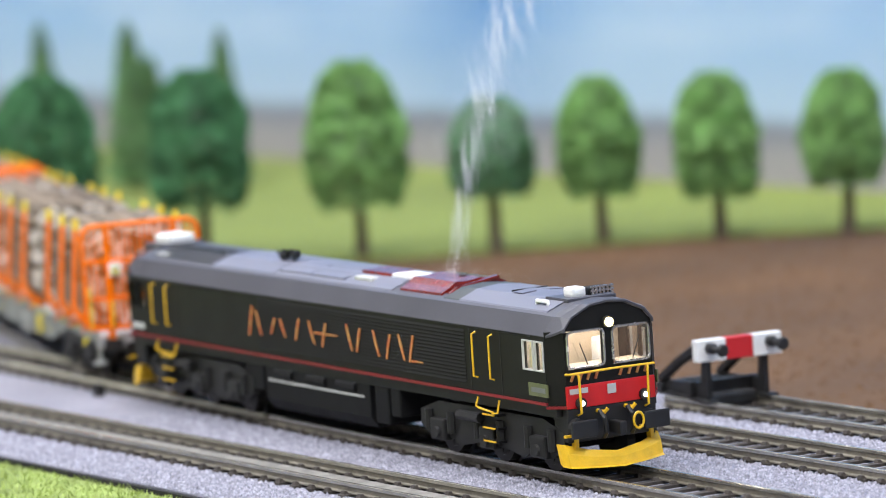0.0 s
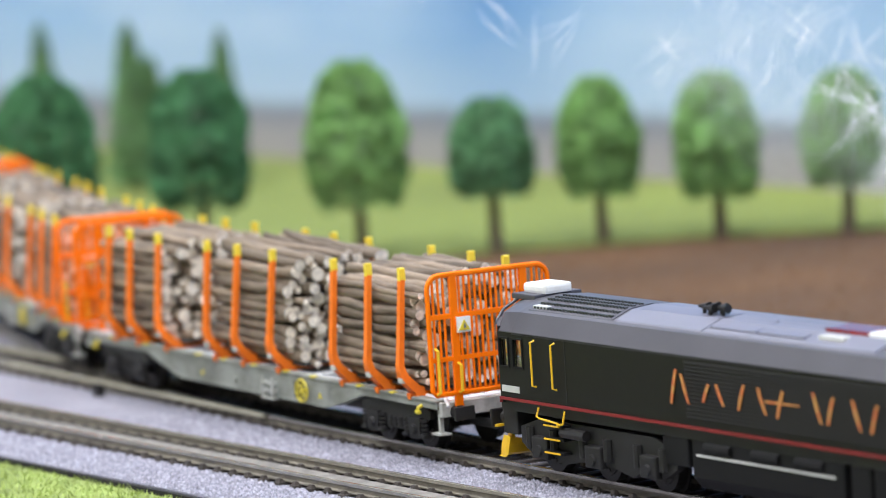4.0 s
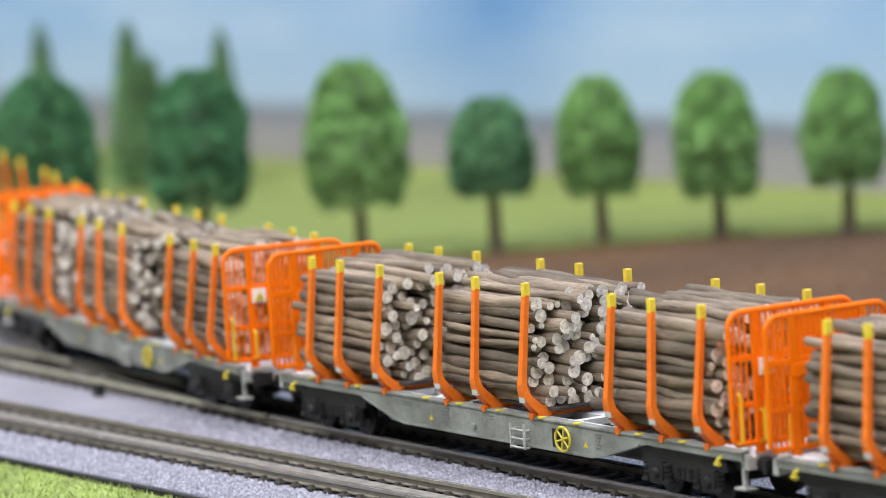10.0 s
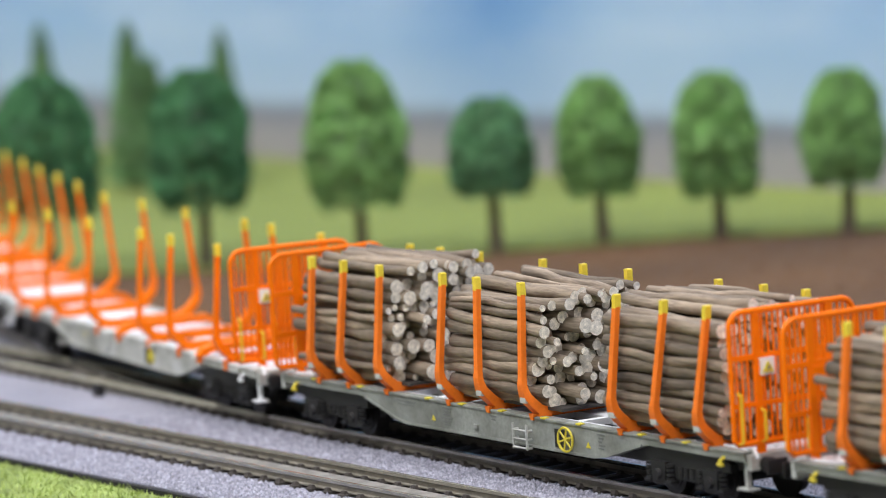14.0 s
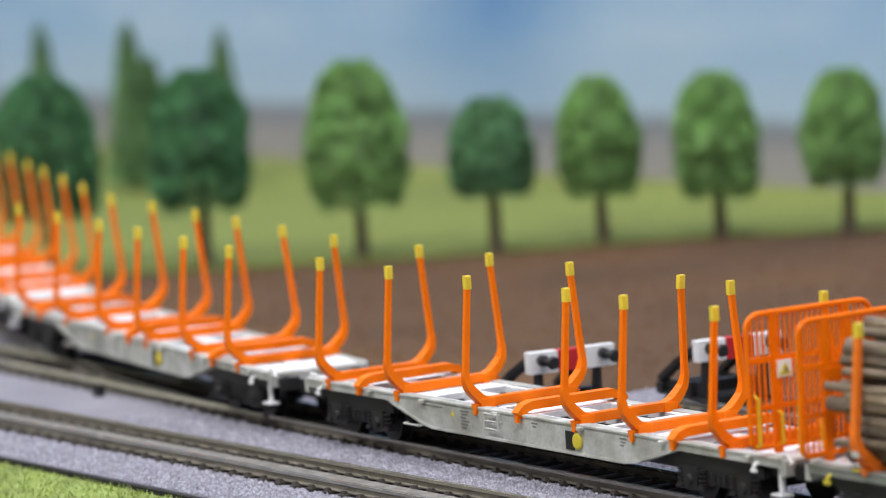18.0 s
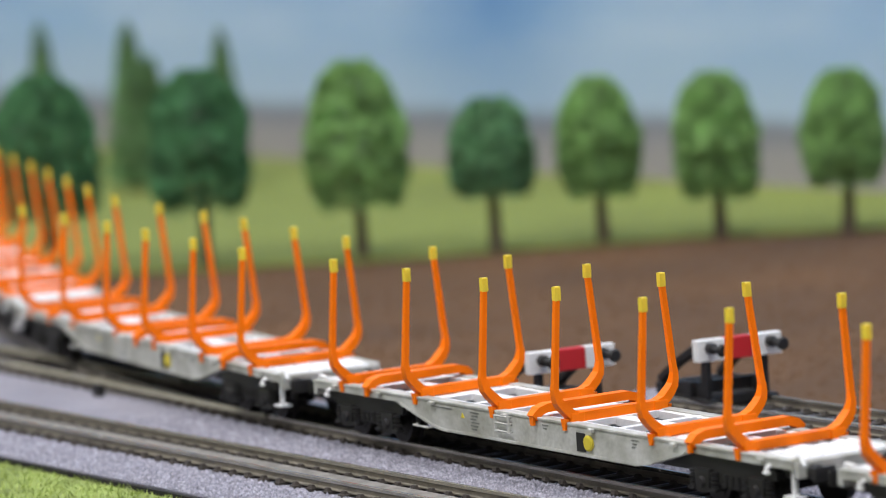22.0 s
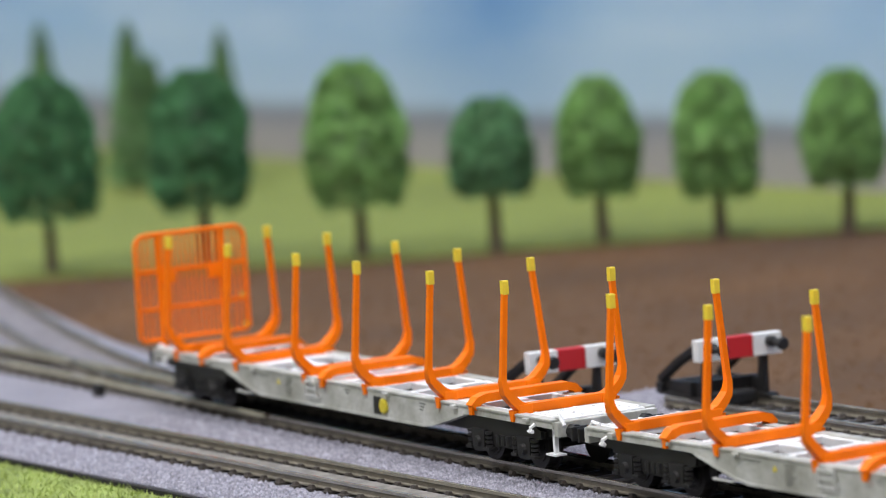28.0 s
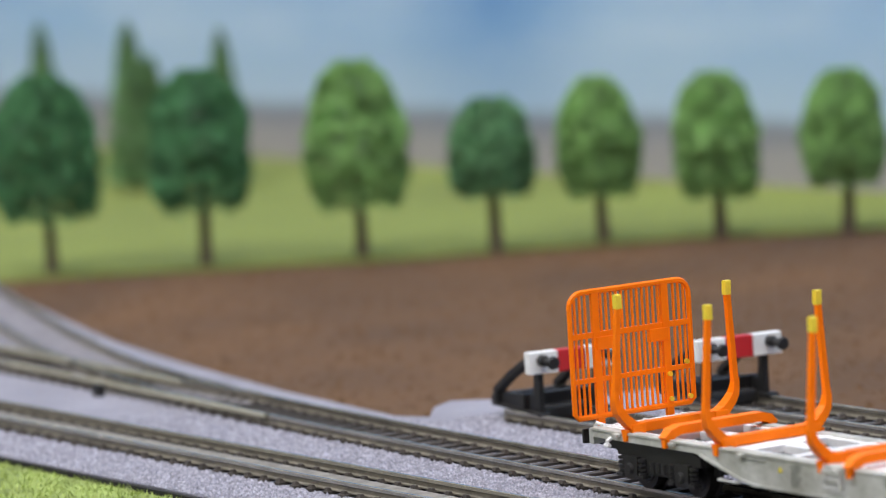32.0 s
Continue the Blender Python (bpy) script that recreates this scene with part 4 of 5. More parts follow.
# each stake: its place along the wagon, and how far the tops of its two arms lean
LOADED = [
    ((-0.0842, 0.0006, 0.0), (-0.0692, -0.0005, 0.0), (-0.0505, -0.0005, 0.0), (-0.0195, -0.0003, 0.0), (-0.0024, 0.0011, 0.0), (0.0186, 0.0011, -0.0008), (0.0550, -0.0003, -0.0022), (0.0743, -0.0008, -0.0006), (0.0915, -0.0003, 0.0)),
    ((-0.0845, 0.0012, 0.0), (-0.0695, 0.0005, 0.0), (-0.0508, 0.0017, 0.0), (-0.0206, 0.0005, 0.0), (-0.0030, -0.0003, 0.0), (0.0185, 0.0008, 0.0), (0.0556, 0.0008, 0.0), (0.0738, -0.0010, 0.0), (0.0920, 0.0008, 0.0)),
    ((-0.0849, 0.0003, 0.0), (-0.0698, 0.0014, 0.0), (-0.0506, 0.0003, 0.0), (-0.0206, 0.0008, 0.0), (-0.0022, -0.0016, 0.0), (0.0177, -0.0013, 0.0), (0.0558, 0.0015, 0.0), (0.0733, 0.0033, 0.0006), (0.0905, 0.0032, 0.0)),
]
EMPTY = [
    ((-0.0930, 0.0, 0.0), (-0.0584, 0.0, 0.0), (-0.0210, 0.0, 0.0), (0.0232, 0.0, 0.0040), (0.0475, 0.0, 0.0003), (0.0839, 0.0, 0.0005)),
    ((-0.0906, 0.0, 0.0), (-0.0543, 0.0, 0.0), (-0.0180, 0.0, 0.0), (0.0143, 0.0, 0.0), (0.0507, 0.0, -0.0011), (0.0850, 0.0, 0.0014)),
    ((-0.0914, 0.0, 0.0), (-0.0534, 0.0, 0.0), (-0.0171, 0.0, 0.0), (0.0141, 0.0, 0.0), (0.0509, 0.0, 0.0), (0.0867, 0.0, 0.0008)),
    ((-0.0908, 0.0, 0.0018), (-0.0556, 0.0, 0.0012), (-0.0172, 0.0, 0.0), (0.0150, 0.0, 0.0), (0.0521, 0.0, -0.0010), (0.0875, 0.0, 0.0009)),
]
LABA = "grey flat wagon with muted orange stakes, loaded with log stacks"
LABE = "empty grey flat wagon with orange U-shaped stakes"
wa = [wagon(LABA, "loaded log wagons", st, (), end, -0.1030, 0.0328, True) for st, end in zip(LOADED, (0.1082, 0.1060, 0.1052))]
we = [wagon("empty grey flat wagon with orange stakes and front end wall", "empty stake wagons", EMPTY[0], (-0.0767, -0.0010, 0.0649), 0.0988, None, 0.0195, False),
      wagon(LABE, "empty stake wagons", EMPTY[1], (-0.0772, 0.0010, 0.0672), None, None, 0.0195, False),
      wagon(LABE, "empty stake wagons", EMPTY[2], (-0.0724, 0.0010, 0.0680), None, None, 0.0195, False),
      wagon("empty last flat wagon with orange stakes and rear end wall", "empty stake wagons", EMPTY[3], (-0.0745, -0.0066, 0.0690), None, -0.1075, 0.0195, False)]


# ---- log stacks ----
def log_mesh(seed, length, r):
    rnd = random.Random(seed)
    bm = B()
    n, seg = 6, 10
    cur = [(rnd.uniform(-1, 1) * 0.00045, rnd.uniform(-1, 1) * 0.00045) for _ in range(n)]
    rings = []
    taper = rnd.uniform(-0.12, 0.12)
    for i in range(n):
        u = i / (n - 1)
        rr = r * (1 + taper * (u - 0.5))
        rings.append([bm.verts.new((length * (u - 0.5), cur[i][0] + rr * (1 + rnd.uniform(-0.05, 0.05)) * math.cos(k * 2 * math.pi / seg), cur[i][1] + rr * (1 + rnd.uniform(-0.05, 0.05)) * math.sin(k * 2 * math.pi / seg))) for k in range(seg)])
    for a, b in zip(rings, rings[1:]):
        for k in range(seg):
            bm.faces.new((a[k], a[(k + 1) % seg], b[(k + 1) % seg], b[k]))
    for ring in (rings[0][::-1], rings[-1]):
        f = bm.faces.new(ring)
        f.material_index = 1
    me = mesh_of("log", bm, [M_LOGBARK, M_LOGEND])
    me.polygons.foreach_set("use_smooth", [p.material_index == 0 for p in me.polygons])
    return me


LOG_MESH = [(log_mesh(200 + k, (0.0455 + 0.0007 * (k % 4)) if k < 10 else 0.036, r * 0.85), r * 0.85) for k, r in enumerate((0.00105, 0.00140, 0.0016, 0.0017, 0.0018, 0.0020, 0.0022, 0.0015, 0.0019, 0.00120, 0.0017, 0.0014, 0.0019))]


def log_stack(x, seed, label, over, cut=1.0):
    """Rows of logs between the stakes, then loose ones on top; over gives those as (count, across from, across to, lift, pitch), cut how short the outermost ones are."""
    t = thing("log_stack", label, "log stack", "log stacks on the wagons")
    rnd = random.Random(seed)
    zc = 0.0162
    row = 0
    while zc < 0.0425:
        lim = 0.0149 if zc > 0.0185 else 0.0125
        if zc > 0.0350:
            lim = 0.0140
        top = zc > 0.0410
        y = -lim + rnd.uniform(0, 0.0008)
        while True:
            me, r = rnd.choice(LOG_MESH if y > -0.0110 and 0 < row and zc < 0.0380 else LOG_MESH[:10])
            if y + r > lim + 0.0009:
                break
            z = zc + 0.0015 + rnd.uniform(-0.0004, 0.0005)
            if not top or (y > -0.0070 and rnd.random() < 0.7):
                lg = part("log", me, None, t)
                near = y < -0.0115
                stray = rnd.gauss(0, 0.0016 if near else 0.0021) * (2.2 if rnd.random() < 0.12 else 1.0)
                brief = cut if y < -0.0100 else (1.0 + cut) / 2 if y < -0.0040 else 1.0
                lg.matrix_local = pose(x - 0.023 * (1 - brief) + max(-0.0055, min(0.0055, stray)), y + r, z * ZK, rnd.uniform(0, 360), rnd.gauss(0, 0.7), rnd.gauss(0, 0.8)) @ Matrix.Diagonal((brief, 1, 1, 1))
            y += 2 * r * 0.985
        zc += 0.00262
        row += 1
    part("base_board", box(B(), x - 0.0235, x + 0.0235, -0.0112, 0.0112, 0.0156, 0.0165, 0.0002), M_TRAY, t, "dark tray board under the logs")
    count, y0, y1, lift, pitch = over
    for i in range(count):
        me, r = LOG_MESH[rnd.choice((0, 1, 2, 3, 7, 9))]
        lg = part("log", me, None, t)
        lg.matrix_local = pose(x + rnd.uniform(-0.005, 0.005), y0 + (y1 - y0) * (i + 0.5) / count + rnd.uniform(-0.0008, 0.0008), (0.0428 + lift + 0.0013 * (i % 2)) * ZK, rnd.uniform(0, 360), pitch + rnd.gauss(0, 0.9), rnd.gauss(0, 2.6))
    return t


TOPS = [[(6, -0.006, 0.011, 0.0004, 0.0), (12, -0.010, 0.011, 0.0014, 3.4), (7, -0.008, 0.013, 0.0008, 0.0)],
        [(6, -0.004, 0.011, 0.0006, 0.0), (7, -0.008, 0.012, 0.0006, 0.5), (6, -0.006, 0.012, 0.0008, 1.2)],
        [(10, -0.009, 0.011, 0.0024, -0.6), (6, -0.004, 0.012, 0.0008, 1.5), (8, -0.006, 0.013, 0.0018, 0.0)]]
PLACES = [(-0.0690, 0.0035, 0.0728), (-0.0690, 0.0006, 0.0726), (-0.0690, 0.0020, 0.0730)]
stacks = []
for w in range(3):
    stacks.append([log_stack(PLACES[w][i], 40 + w * 3 + i, "stack of grey-brown bark logs with pale cut ends", TOPS[w][i], (0.95 if w == 2 else 0.88, 0.92 if w else 0.96, 1.0)[i]) for i in range(3)])


# ---- locomotive ----
XF, XR = 0.1078, -0.1208
YS = 0.0152
M_STRIPE = make("dark_red_stripe", rgb(124, 24, 30), 0.45, var=0.08, scale=150)
loco = thing("diesel_locomotive", "black diesel locomotive with red stripe, yellow handrails and lit cab", "locomotive")


def side_wall(sd):
    """One body side with an opening for each cab's window."""
    bm = B()
    a, b = sorted((sd * YS, sd * (YS - 0.0012)))
    z0, z1 = 0.0180, 0.0350
    wins = [(-0.1165, -0.1122), (-0.1108, -0.1062), (0.0940, 0.0990), (0.0995, 0.1036)]
    x = XR + 0.0038
    for w0, w1 in wins:
        box(bm, x, w0, a, b, z0, z1)
        box(bm, w0, w1, a, b, z0, 0.0262)
        box(bm, w0, w1, a, b, 0.0338, z1)
        x = w1
    box(bm, x, XF - 0.0038, a, b, z0, z1)
    bmesh.ops.remove_doubles(bm, verts=bm.verts, dist=1e-6)
    ob = part("body_side", bm, M_OLIVE, loco, "black olive body side")
    for i, (w0, w1) in enumerate(wins):
        fr = B()
        o0, o1 = sorted((sd * (YS - 0.0002), sd * (YS + 0.0003)))
        for q in ((w0, w1, 0.0262, 0.0266), (w0, w1, 0.0334, 0.0338), (w0, w0 + 0.0004, 0.0266, 0.0334), (w1 - 0.0004, w1, 0.0266, 0.0334)):
            box(fr, q[0], q[1], o0, o1, q[2], q[3])
        part("cab_window", fr, M_GREY if w0 > 0 else M_DARK, ob, "grey framed cab side window" if w0 > 0 else "dark framed cab side window")
        part("pane", box(B(), w0 + 0.0002, w1 - 0.0002, sd * (YS - 0.0007) - 0.0001, sd * (YS - 0.0007) + 0.0001, 0.0264, 0.0336), M_GLASS, loco)
    # louvre slats over the middle of the side
    for i in range(15):
        z = 0.0205 + i * 0.00092
        lv = B()
        o0, o1 = sorted((sd * YS, sd * (YS + 0.00028)))
        prism(lv, [(o0, z), (o1, z), (o0, z + 0.0006)] if sd > 0 else [(o1, z), (o1, z + 0.0006), (o0, z)], "x", -0.0400, 0.0670)
        part("slat", lv, M_OLIVE, ob)
    part("stripe", box(B(), XR + 0.0038, XF - 0.0038, *sorted((sd * (YS - 0.0008), sd * (YS + 0.0004))), 0.0179, 0.0186), M_STRIPE, loco, "red stripe along the sole bar")
    # handrails and steps at the doors
    for x in (-0.1012, -0.0926, 0.0722, 0.0800):
        part("handrail", tube(B(), [(x, sd * (YS - 0.0002), 0.0222), (x, sd * (YS + 0.0011), 0.0226), (x, sd * (YS + 0.0011), 0.0334), (x, sd * (YS - 0.0002), 0.0338)], 0.00028, 6), M_YPAINT, loco, "yellow handrail")
    for x0, x1 in ((-0.1010, -0.0900), (0.0715, 0.0815)):
        st = B()
        for z in (0.0128, 0.0094, 0.0060):
            box(st, x0 + 0.0012, x1 - 0.0012, *sorted((sd * 0.0118, sd * 0.0152)), z, z + 0.0006)
        stp = part("steps", st, M_DARK, loco, "dark door steps")
        for z in (0.0128, 0.0094, 0.0060):
            part("step_edge", box(B(), x0 + 0.0022, x1 - 0.0022, *sorted((sd * 0.0153, sd * 0.0156)), z + 0.0001, z + 0.0005), M_YPAINT, stp, "yellow step edge")
        lp = B()
        tube(lp, [(x0, sd * 0.0150, 0.0172), (x0, sd * 0.0158, 0.0150), (x0 + 0.0012, sd * 0.0158, 0.0146)], 0.00026, 6)
        tube(lp, [(x1, sd * 0.0150, 0.0172), (x1, sd * 0.0158, 0.0140), (x1 - 0.0025, sd * 0.0158, 0.0136)], 0.00026, 6)
        tube(lp, [(x0 + 0.0010, sd * 0.0158, 0.0146), (x1 - 0.0020, sd * 0.0158, 0.0140)], 0.00026, 6)
        part("step_rail", lp, M_YPAINT, loco, "yellow step rail")
    # door outlines
    for x in (0.0690, 0.0835, -0.0885):
        part("door_seam", box(B(), x, x + 0.0003, *sorted((sd * YS, sd * (YS + 0.0001))), 0.0185, 0.0345), M_BLACK, loco)
    # brush lettering as plain strokes
    pen = [(-0.0440, 0.0315, 0.0235), (-0.0395, 0.0305, 0.0240), (-0.0310, 0.0290, 0.0248), (-0.0255, 0.0292, 0.0246), (-0.0170, 0.0300, 0.0242), (-0.0090, 0.0298, 0.0240), (-0.0020, 0.0298, 0.0236), (0.0120, 0.0305, 0.0238), (0.0170, 0.0300, 0.0238), (0.0265, 0.0300, 0.0235), (0.0330, 0.0296, 0.0232), (0.0400, 0.0300, 0.0236), (0.0452, 0.0302, 0.0234)]
    for i, (x, zt, zb) in enumerate(pen):
        x = 0.955 * x - 0.0022
        bm = B()
        k = 0.0012 * (-1) ** i
        o0, o1 = sorted((sd * (YS + 0.00018), sd * (YS + 0.0004)))
        prism(bm, [(x - k - 0.0003, zb), (x - k + 0.0004, zb - 0.0002), (x + 0.0004, (zt + zb) / 2), (x + k + 0.0004, zt), (x + k - 0.0004, zt + 0.0002), (x - 0.0006, (zt + zb) / 2)], "y", o0, o1)
        part("brush_stroke", bm, M_SCRAWL, loco, "orange brush stroke of the company mark")
    for x0, x1, z in ((-0.0095, 0.0030, 0.0270), (0.0405, 0.0462, 0.0236)):
        o0, o1 = sorted((sd * (YS + 0.00018), sd * (YS + 0.0004)))
        part("brush_stroke", prism(B(), [(x0, z - 0.0003), (x1, z - 0.0001), (x1, z + 0.0002), (x0, z + 0.0003)], "y", o0, o1), M_SCRAWL, loco, "orange brush stroke of the company mark")
    nm = part("name_plate", box(B(), 0.0962, 0.1048, *sorted((sd * YS, sd * (YS + 0.0003))), 0.0200, 0.0232), make("olive_plate" + ("_a" if sd > 0 else "_b"), rgb(96, 100, 66), 0.5), loco, "olive name plate")
    part("plate_bar", box(B(), 0.0976, 0.1038, *sorted((sd * (YS + 0.0003), sd * (YS + 0.0004))), 0.0210, 0.0222), M_INK, nm)
    part("number_bar", box(B(), -0.1160, -0.1085, *sorted((sd * YS, sd * (YS + 0.0002))), 0.0200, 0.0216), M_GREY, loco, "faded grey marking bar")
    return ob


side_wall(-1)
side_wall(1)


def roof_section(k):
    """Half section of the roof, k shrinks the shoulders towards the ends."""
    return [(0.0, 0.0430), (0.0060 * k, 0.0425), (0.0126 * k, 0.0399), (0.0152 * k, 0.0352), (0.0152 * k, 0.0346)]


bm = B()
rings = []
for x, k, dz in ((XR - 0.0004, 0.82, -0.0010), (XR + 0.0036, 0.98, -0.0004), (XR + 0.010, 1.0, 0.0), (-0.06, 1.0, 0.0), (0.0, 1.0, 0.0), (0.06, 1.0, 0.0), (XF - 0.010, 1.0, 0.0), (XF - 0.0040, 0.995, -0.0001), (XF - 0.0018, 0.92, -0.0002), (XF + 0.0004, 0.81, -0.0005)):
    h = roof_section(k)
    half = [(y, z + (dz if i < 3 else 0) + (0.0016 if k < 0.9 and i > 2 else 0.0006 if k < 0.95 and i > 2 else 0)) for i, (y, z) in enumerate(h)]
    rings.append([bm.verts.new((x, y, z * ZK)) for y, z in half[::-1]] + [bm.verts.new((x, -y, z * ZK)) for y, z in half[1:]])
for a, b in zip(rings, rings[1:]):
    for i in range(len(a) - 1):
        bm.faces.new((a[i], a[i + 1], b[i + 1], b[i]))
roof = part("roof", bm, M_ROOF, loco, "slate grey sloped roof")
# raised panels; their paler tone paints in light from above, the slopes stay darker
for x0, x1 in ((-0.0720, -0.0380), (-0.0375, 0.0255), (0.0590, 0.1000)):
    pnl = B()
    prism(pnl, [(-0.0116, 0.0402), (-0.0112, 0.0407), (-0.0060, 0.0428), (0.0, 0.0433), (0.0060, 0.0428), (0.0112, 0.0407), (0.0116, 0.0402)], "x", x0, x1)
    part("roof_panel", pnl, M_ROOFLIT, roof, "raised slate roof panel, toned lighter for overhead light")
for sd in (-1, 1):
    for x0, x1 in ((0.0760, 0.0800),):
        ph = B()
        v = [(x0, sd * 0.0020, 0.0434), (x1, sd * 0.0020, 0.0434), (x1, sd * 0.0060, 0.0431), (x0, sd * 0.0060, 0.0431)]
        vs = [ph.verts.new((c[0], c[1], c[2] * ZK)) for c in v] + [ph.verts.new((c[0], c[1] - sd * 0.0008, (c[2] - 0.0012) * ZK)) for c in v]
        for q in ((0, 1, 2, 3), (7, 6, 5, 4), (0, 4, 5, 1), (1, 5, 6, 2), (2, 6, 7, 3), (3, 7, 4, 0)):
            ph.faces.new([vs[i] for i in q])
        part("roof_hatch", ph, M_ROOFLIT, roof)
part("roof_seam", box(B(), 0.0735, 0.0739, -0.0050, 0.0050, 0.0427, 0.0433), M_BLACK, roof)
# perforated grille panel over the rear engine room
gp = B()
prism(gp, [(-0.0116, 0.0402), (-0.0112, 0.0406), (-0.0060, 0.0427), (0.0, 0.0432), (0.0060, 0.0427), (0.0112, 0.0406), (0.0116, 0.0402)], "x", -0.1085, -0.0735)
gp = part("roof_panel", gp, M_ROOF, roof, "slate grey perforated grille panel")
pf = B()
for i in range(24):
    for y, z in ((-0.0102, 0.0412), (-0.0082, 0.0420), (-0.0062, 0.0428), (-0.0040, 0.0430), (-0.0018, 0.0432)):
        x = -0.1068 + i * 0.00138
        box(pf, x - 0.00030, x + 0.00030, y - 0.0005, y + 0.0005, z - 0.0003, z + 0.0002)
ob = part("perforated_grille", pf, M_ROOFDARK, roof, "rows of dark grille holes")
ob["kind"] = "stuff"
pnl = B()
prism(pnl, [(-0.0116, 0.0402), (-0.0112, 0.0406), (-0.0060, 0.0427), (0.0, 0.0432), (0.0060, 0.0427), (0.0112, 0.0406), (0.0116, 0.0402)], "x", 0.0515, 0.0588)
part("roof_panel", pnl, M_ROOFDARK, roof, "dark grey roof panel")
# hinged flaps, slightly ajar, on the near slope
for x0, x1 in ((-0.0365, -0.0195), (-0.0188, -0.0015)):
    fl = B()
    vs = [fl.verts.new((x, y, z * ZK)) for x, y, z in ((x0, -0.0100, 0.0416), (x1, -0.0100, 0.0416), (x1, -0.0030, 0.0434), (x0, -0.0030, 0.0434), (x0, -0.0100, 0.0407), (x1, -0.0100, 0.0407), (x1, -0.0030, 0.0430), (x0, -0.0030, 0.0430))]
    for q in ((0, 1, 2, 3), (7, 6, 5, 4), (0, 4, 5, 1), (1, 5, 6, 2), (2, 6, 7, 3), (3, 7, 4, 0)):
        fl.faces.new([vs[i] for i in q])
    part("roof_flap", fl, M_ROOFLIT, roof, "hinged slate roof flap, toned lighter for overhead light")
part("roof_hatch", box(B(), -0.1080, -0.1020, -0.0105, -0.0085, 0.0402, 0.0416, 0.0003), M_GREY, roof, "small pale grey roof fitting")
# maroon exhaust cover with a white patch
cov = B()
prism(cov, [(-0.0108, 0.0400), (-0.0104, 0.0413), (-0.0080, 0.0425), (-0.0062, 0.0438), (-0.0030, 0.0437), (0.0010, 0.0442), (0.0060, 0.0436), (0.0092, 0.0418), (0.0096, 0.0402)], "x", 0.0285, 0.0490)
cv = part("exhaust_cover", cov, M_MAROON, loco, "glossy maroon exhaust cover")
part("edge_strip", prism(B(), [(-0.0106, 0.0404), (-0.0070, 0.0426), (0.0, 0.0437), (0.0050, 0.0444), (0.0052, 0.0439), (0.0, 0.0430), (-0.0070, 0.0420), (-0.0106, 0.0400)], "x", 0.0492, 0.0512), M_MAROON, cv)
part("exhaust_pipe", tube(B(), [(0.0410, 0.0010, 0.0420), (0.0410, 0.0010, 0.0443)], 0.0014, 12), M_BLACK, cv, "short black exhaust pipe")
part("cover_patch", box(B(), 0.0160, 0.0262, -0.0058, 0.0010, 0.0422, 0.0437, 0.0005), M_WHITE, loco, "white roof patch")
part("cover_patch", prism(B(), [(-0.0060, 0.0424), (-0.0056, 0.0436), (0.0010, 0.0439), (0.0020, 0.0424)], "x", 0.0010, 0.0159), M_MAROON, loco, "maroon roof cover")
part("roof_hatch", box(B(), 0.0025, 0.0115, -0.0092, -0.0058, 0.0408, 0.0425, 0.0004), M_GREY, loco, "light grey square hatch")
# horns
hn = B()
for i, (dx, dy) in enumerate(((0, 0), (0.0018, 0.0012), (0.0036, -0.0010), (0.0056, 0.0008), (0.0078, -0.0004))):
    tube(hn, [(-0.0500 + dx, -0.0030 + dy, 0.0446), (-0.0480 + dx, -0.0030 + dy, 0.0448), (-0.0460 + dx, -0.0030 + dy, 0.0448)], [0.0004, 0.0006, 0.0011], 8)
    tube(hn, [(-0.0480 + dx, -0.0030 + dy, 0.0448), (-0.0480 + dx, -0.0030 + dy, 0.0426)], 0.0005, 6)
part("horn", hn, M_BLACK, loco, "cluster of black air horns")
# air conditioners
for x, y0, y1, lb in ((-0.1170, -0.0040, 0.0040, "white roof air conditioner"), (0.0976, -0.0040, 0.0000, "white roof air conditioner")):
    ac = part("air_conditioner", box(B(), x - (0.0048 if x < 0 else 0.0022), x + (0.0048 if x < 0 else 0.0022), y0, y1, 0.0430, 0.0456, 0.0008), M_WHITE, loco, lb)
    part("base", box(B(), x - 0.0060, x + 0.0042, -0.0066, 0.0070, 0.0418, 0.0432, 0.0003), M_ROOF, ac)
gr = part("cooler_grille", box(B(), 0.0950, 0.0998, 0.0006, 0.0074, 0.0430, 0.0450, 0.0005), M_DARK, loco, "silver cooler with a chrome grille")
for i in range(6):
    y = 0.0016 + i * 0.00105
    part("bar", box(B(), 0.0998, 0.1001, y - 0.0003, y + 0.0003, 0.0432, 0.0452), M_CHROME, gr)
for z in (0.0432, 0.0442, 0.0452):
    part("bar", box(B(), 0.1000, 0.1003, 0.0010, 0.0074, z - 0.00022, z + 0.00022), M_CHROME, gr)
part("roof_rail", tube(B(), [(0.0915, -0.0088, 0.0412), (0.0915, -0.0088, 0.0424), (0.0965, -0.0088, 0.0424), (0.0965, -0.0088, 0.0412)], 0.0005, 6), M_WHITE, loco, "small white roof grab rail")


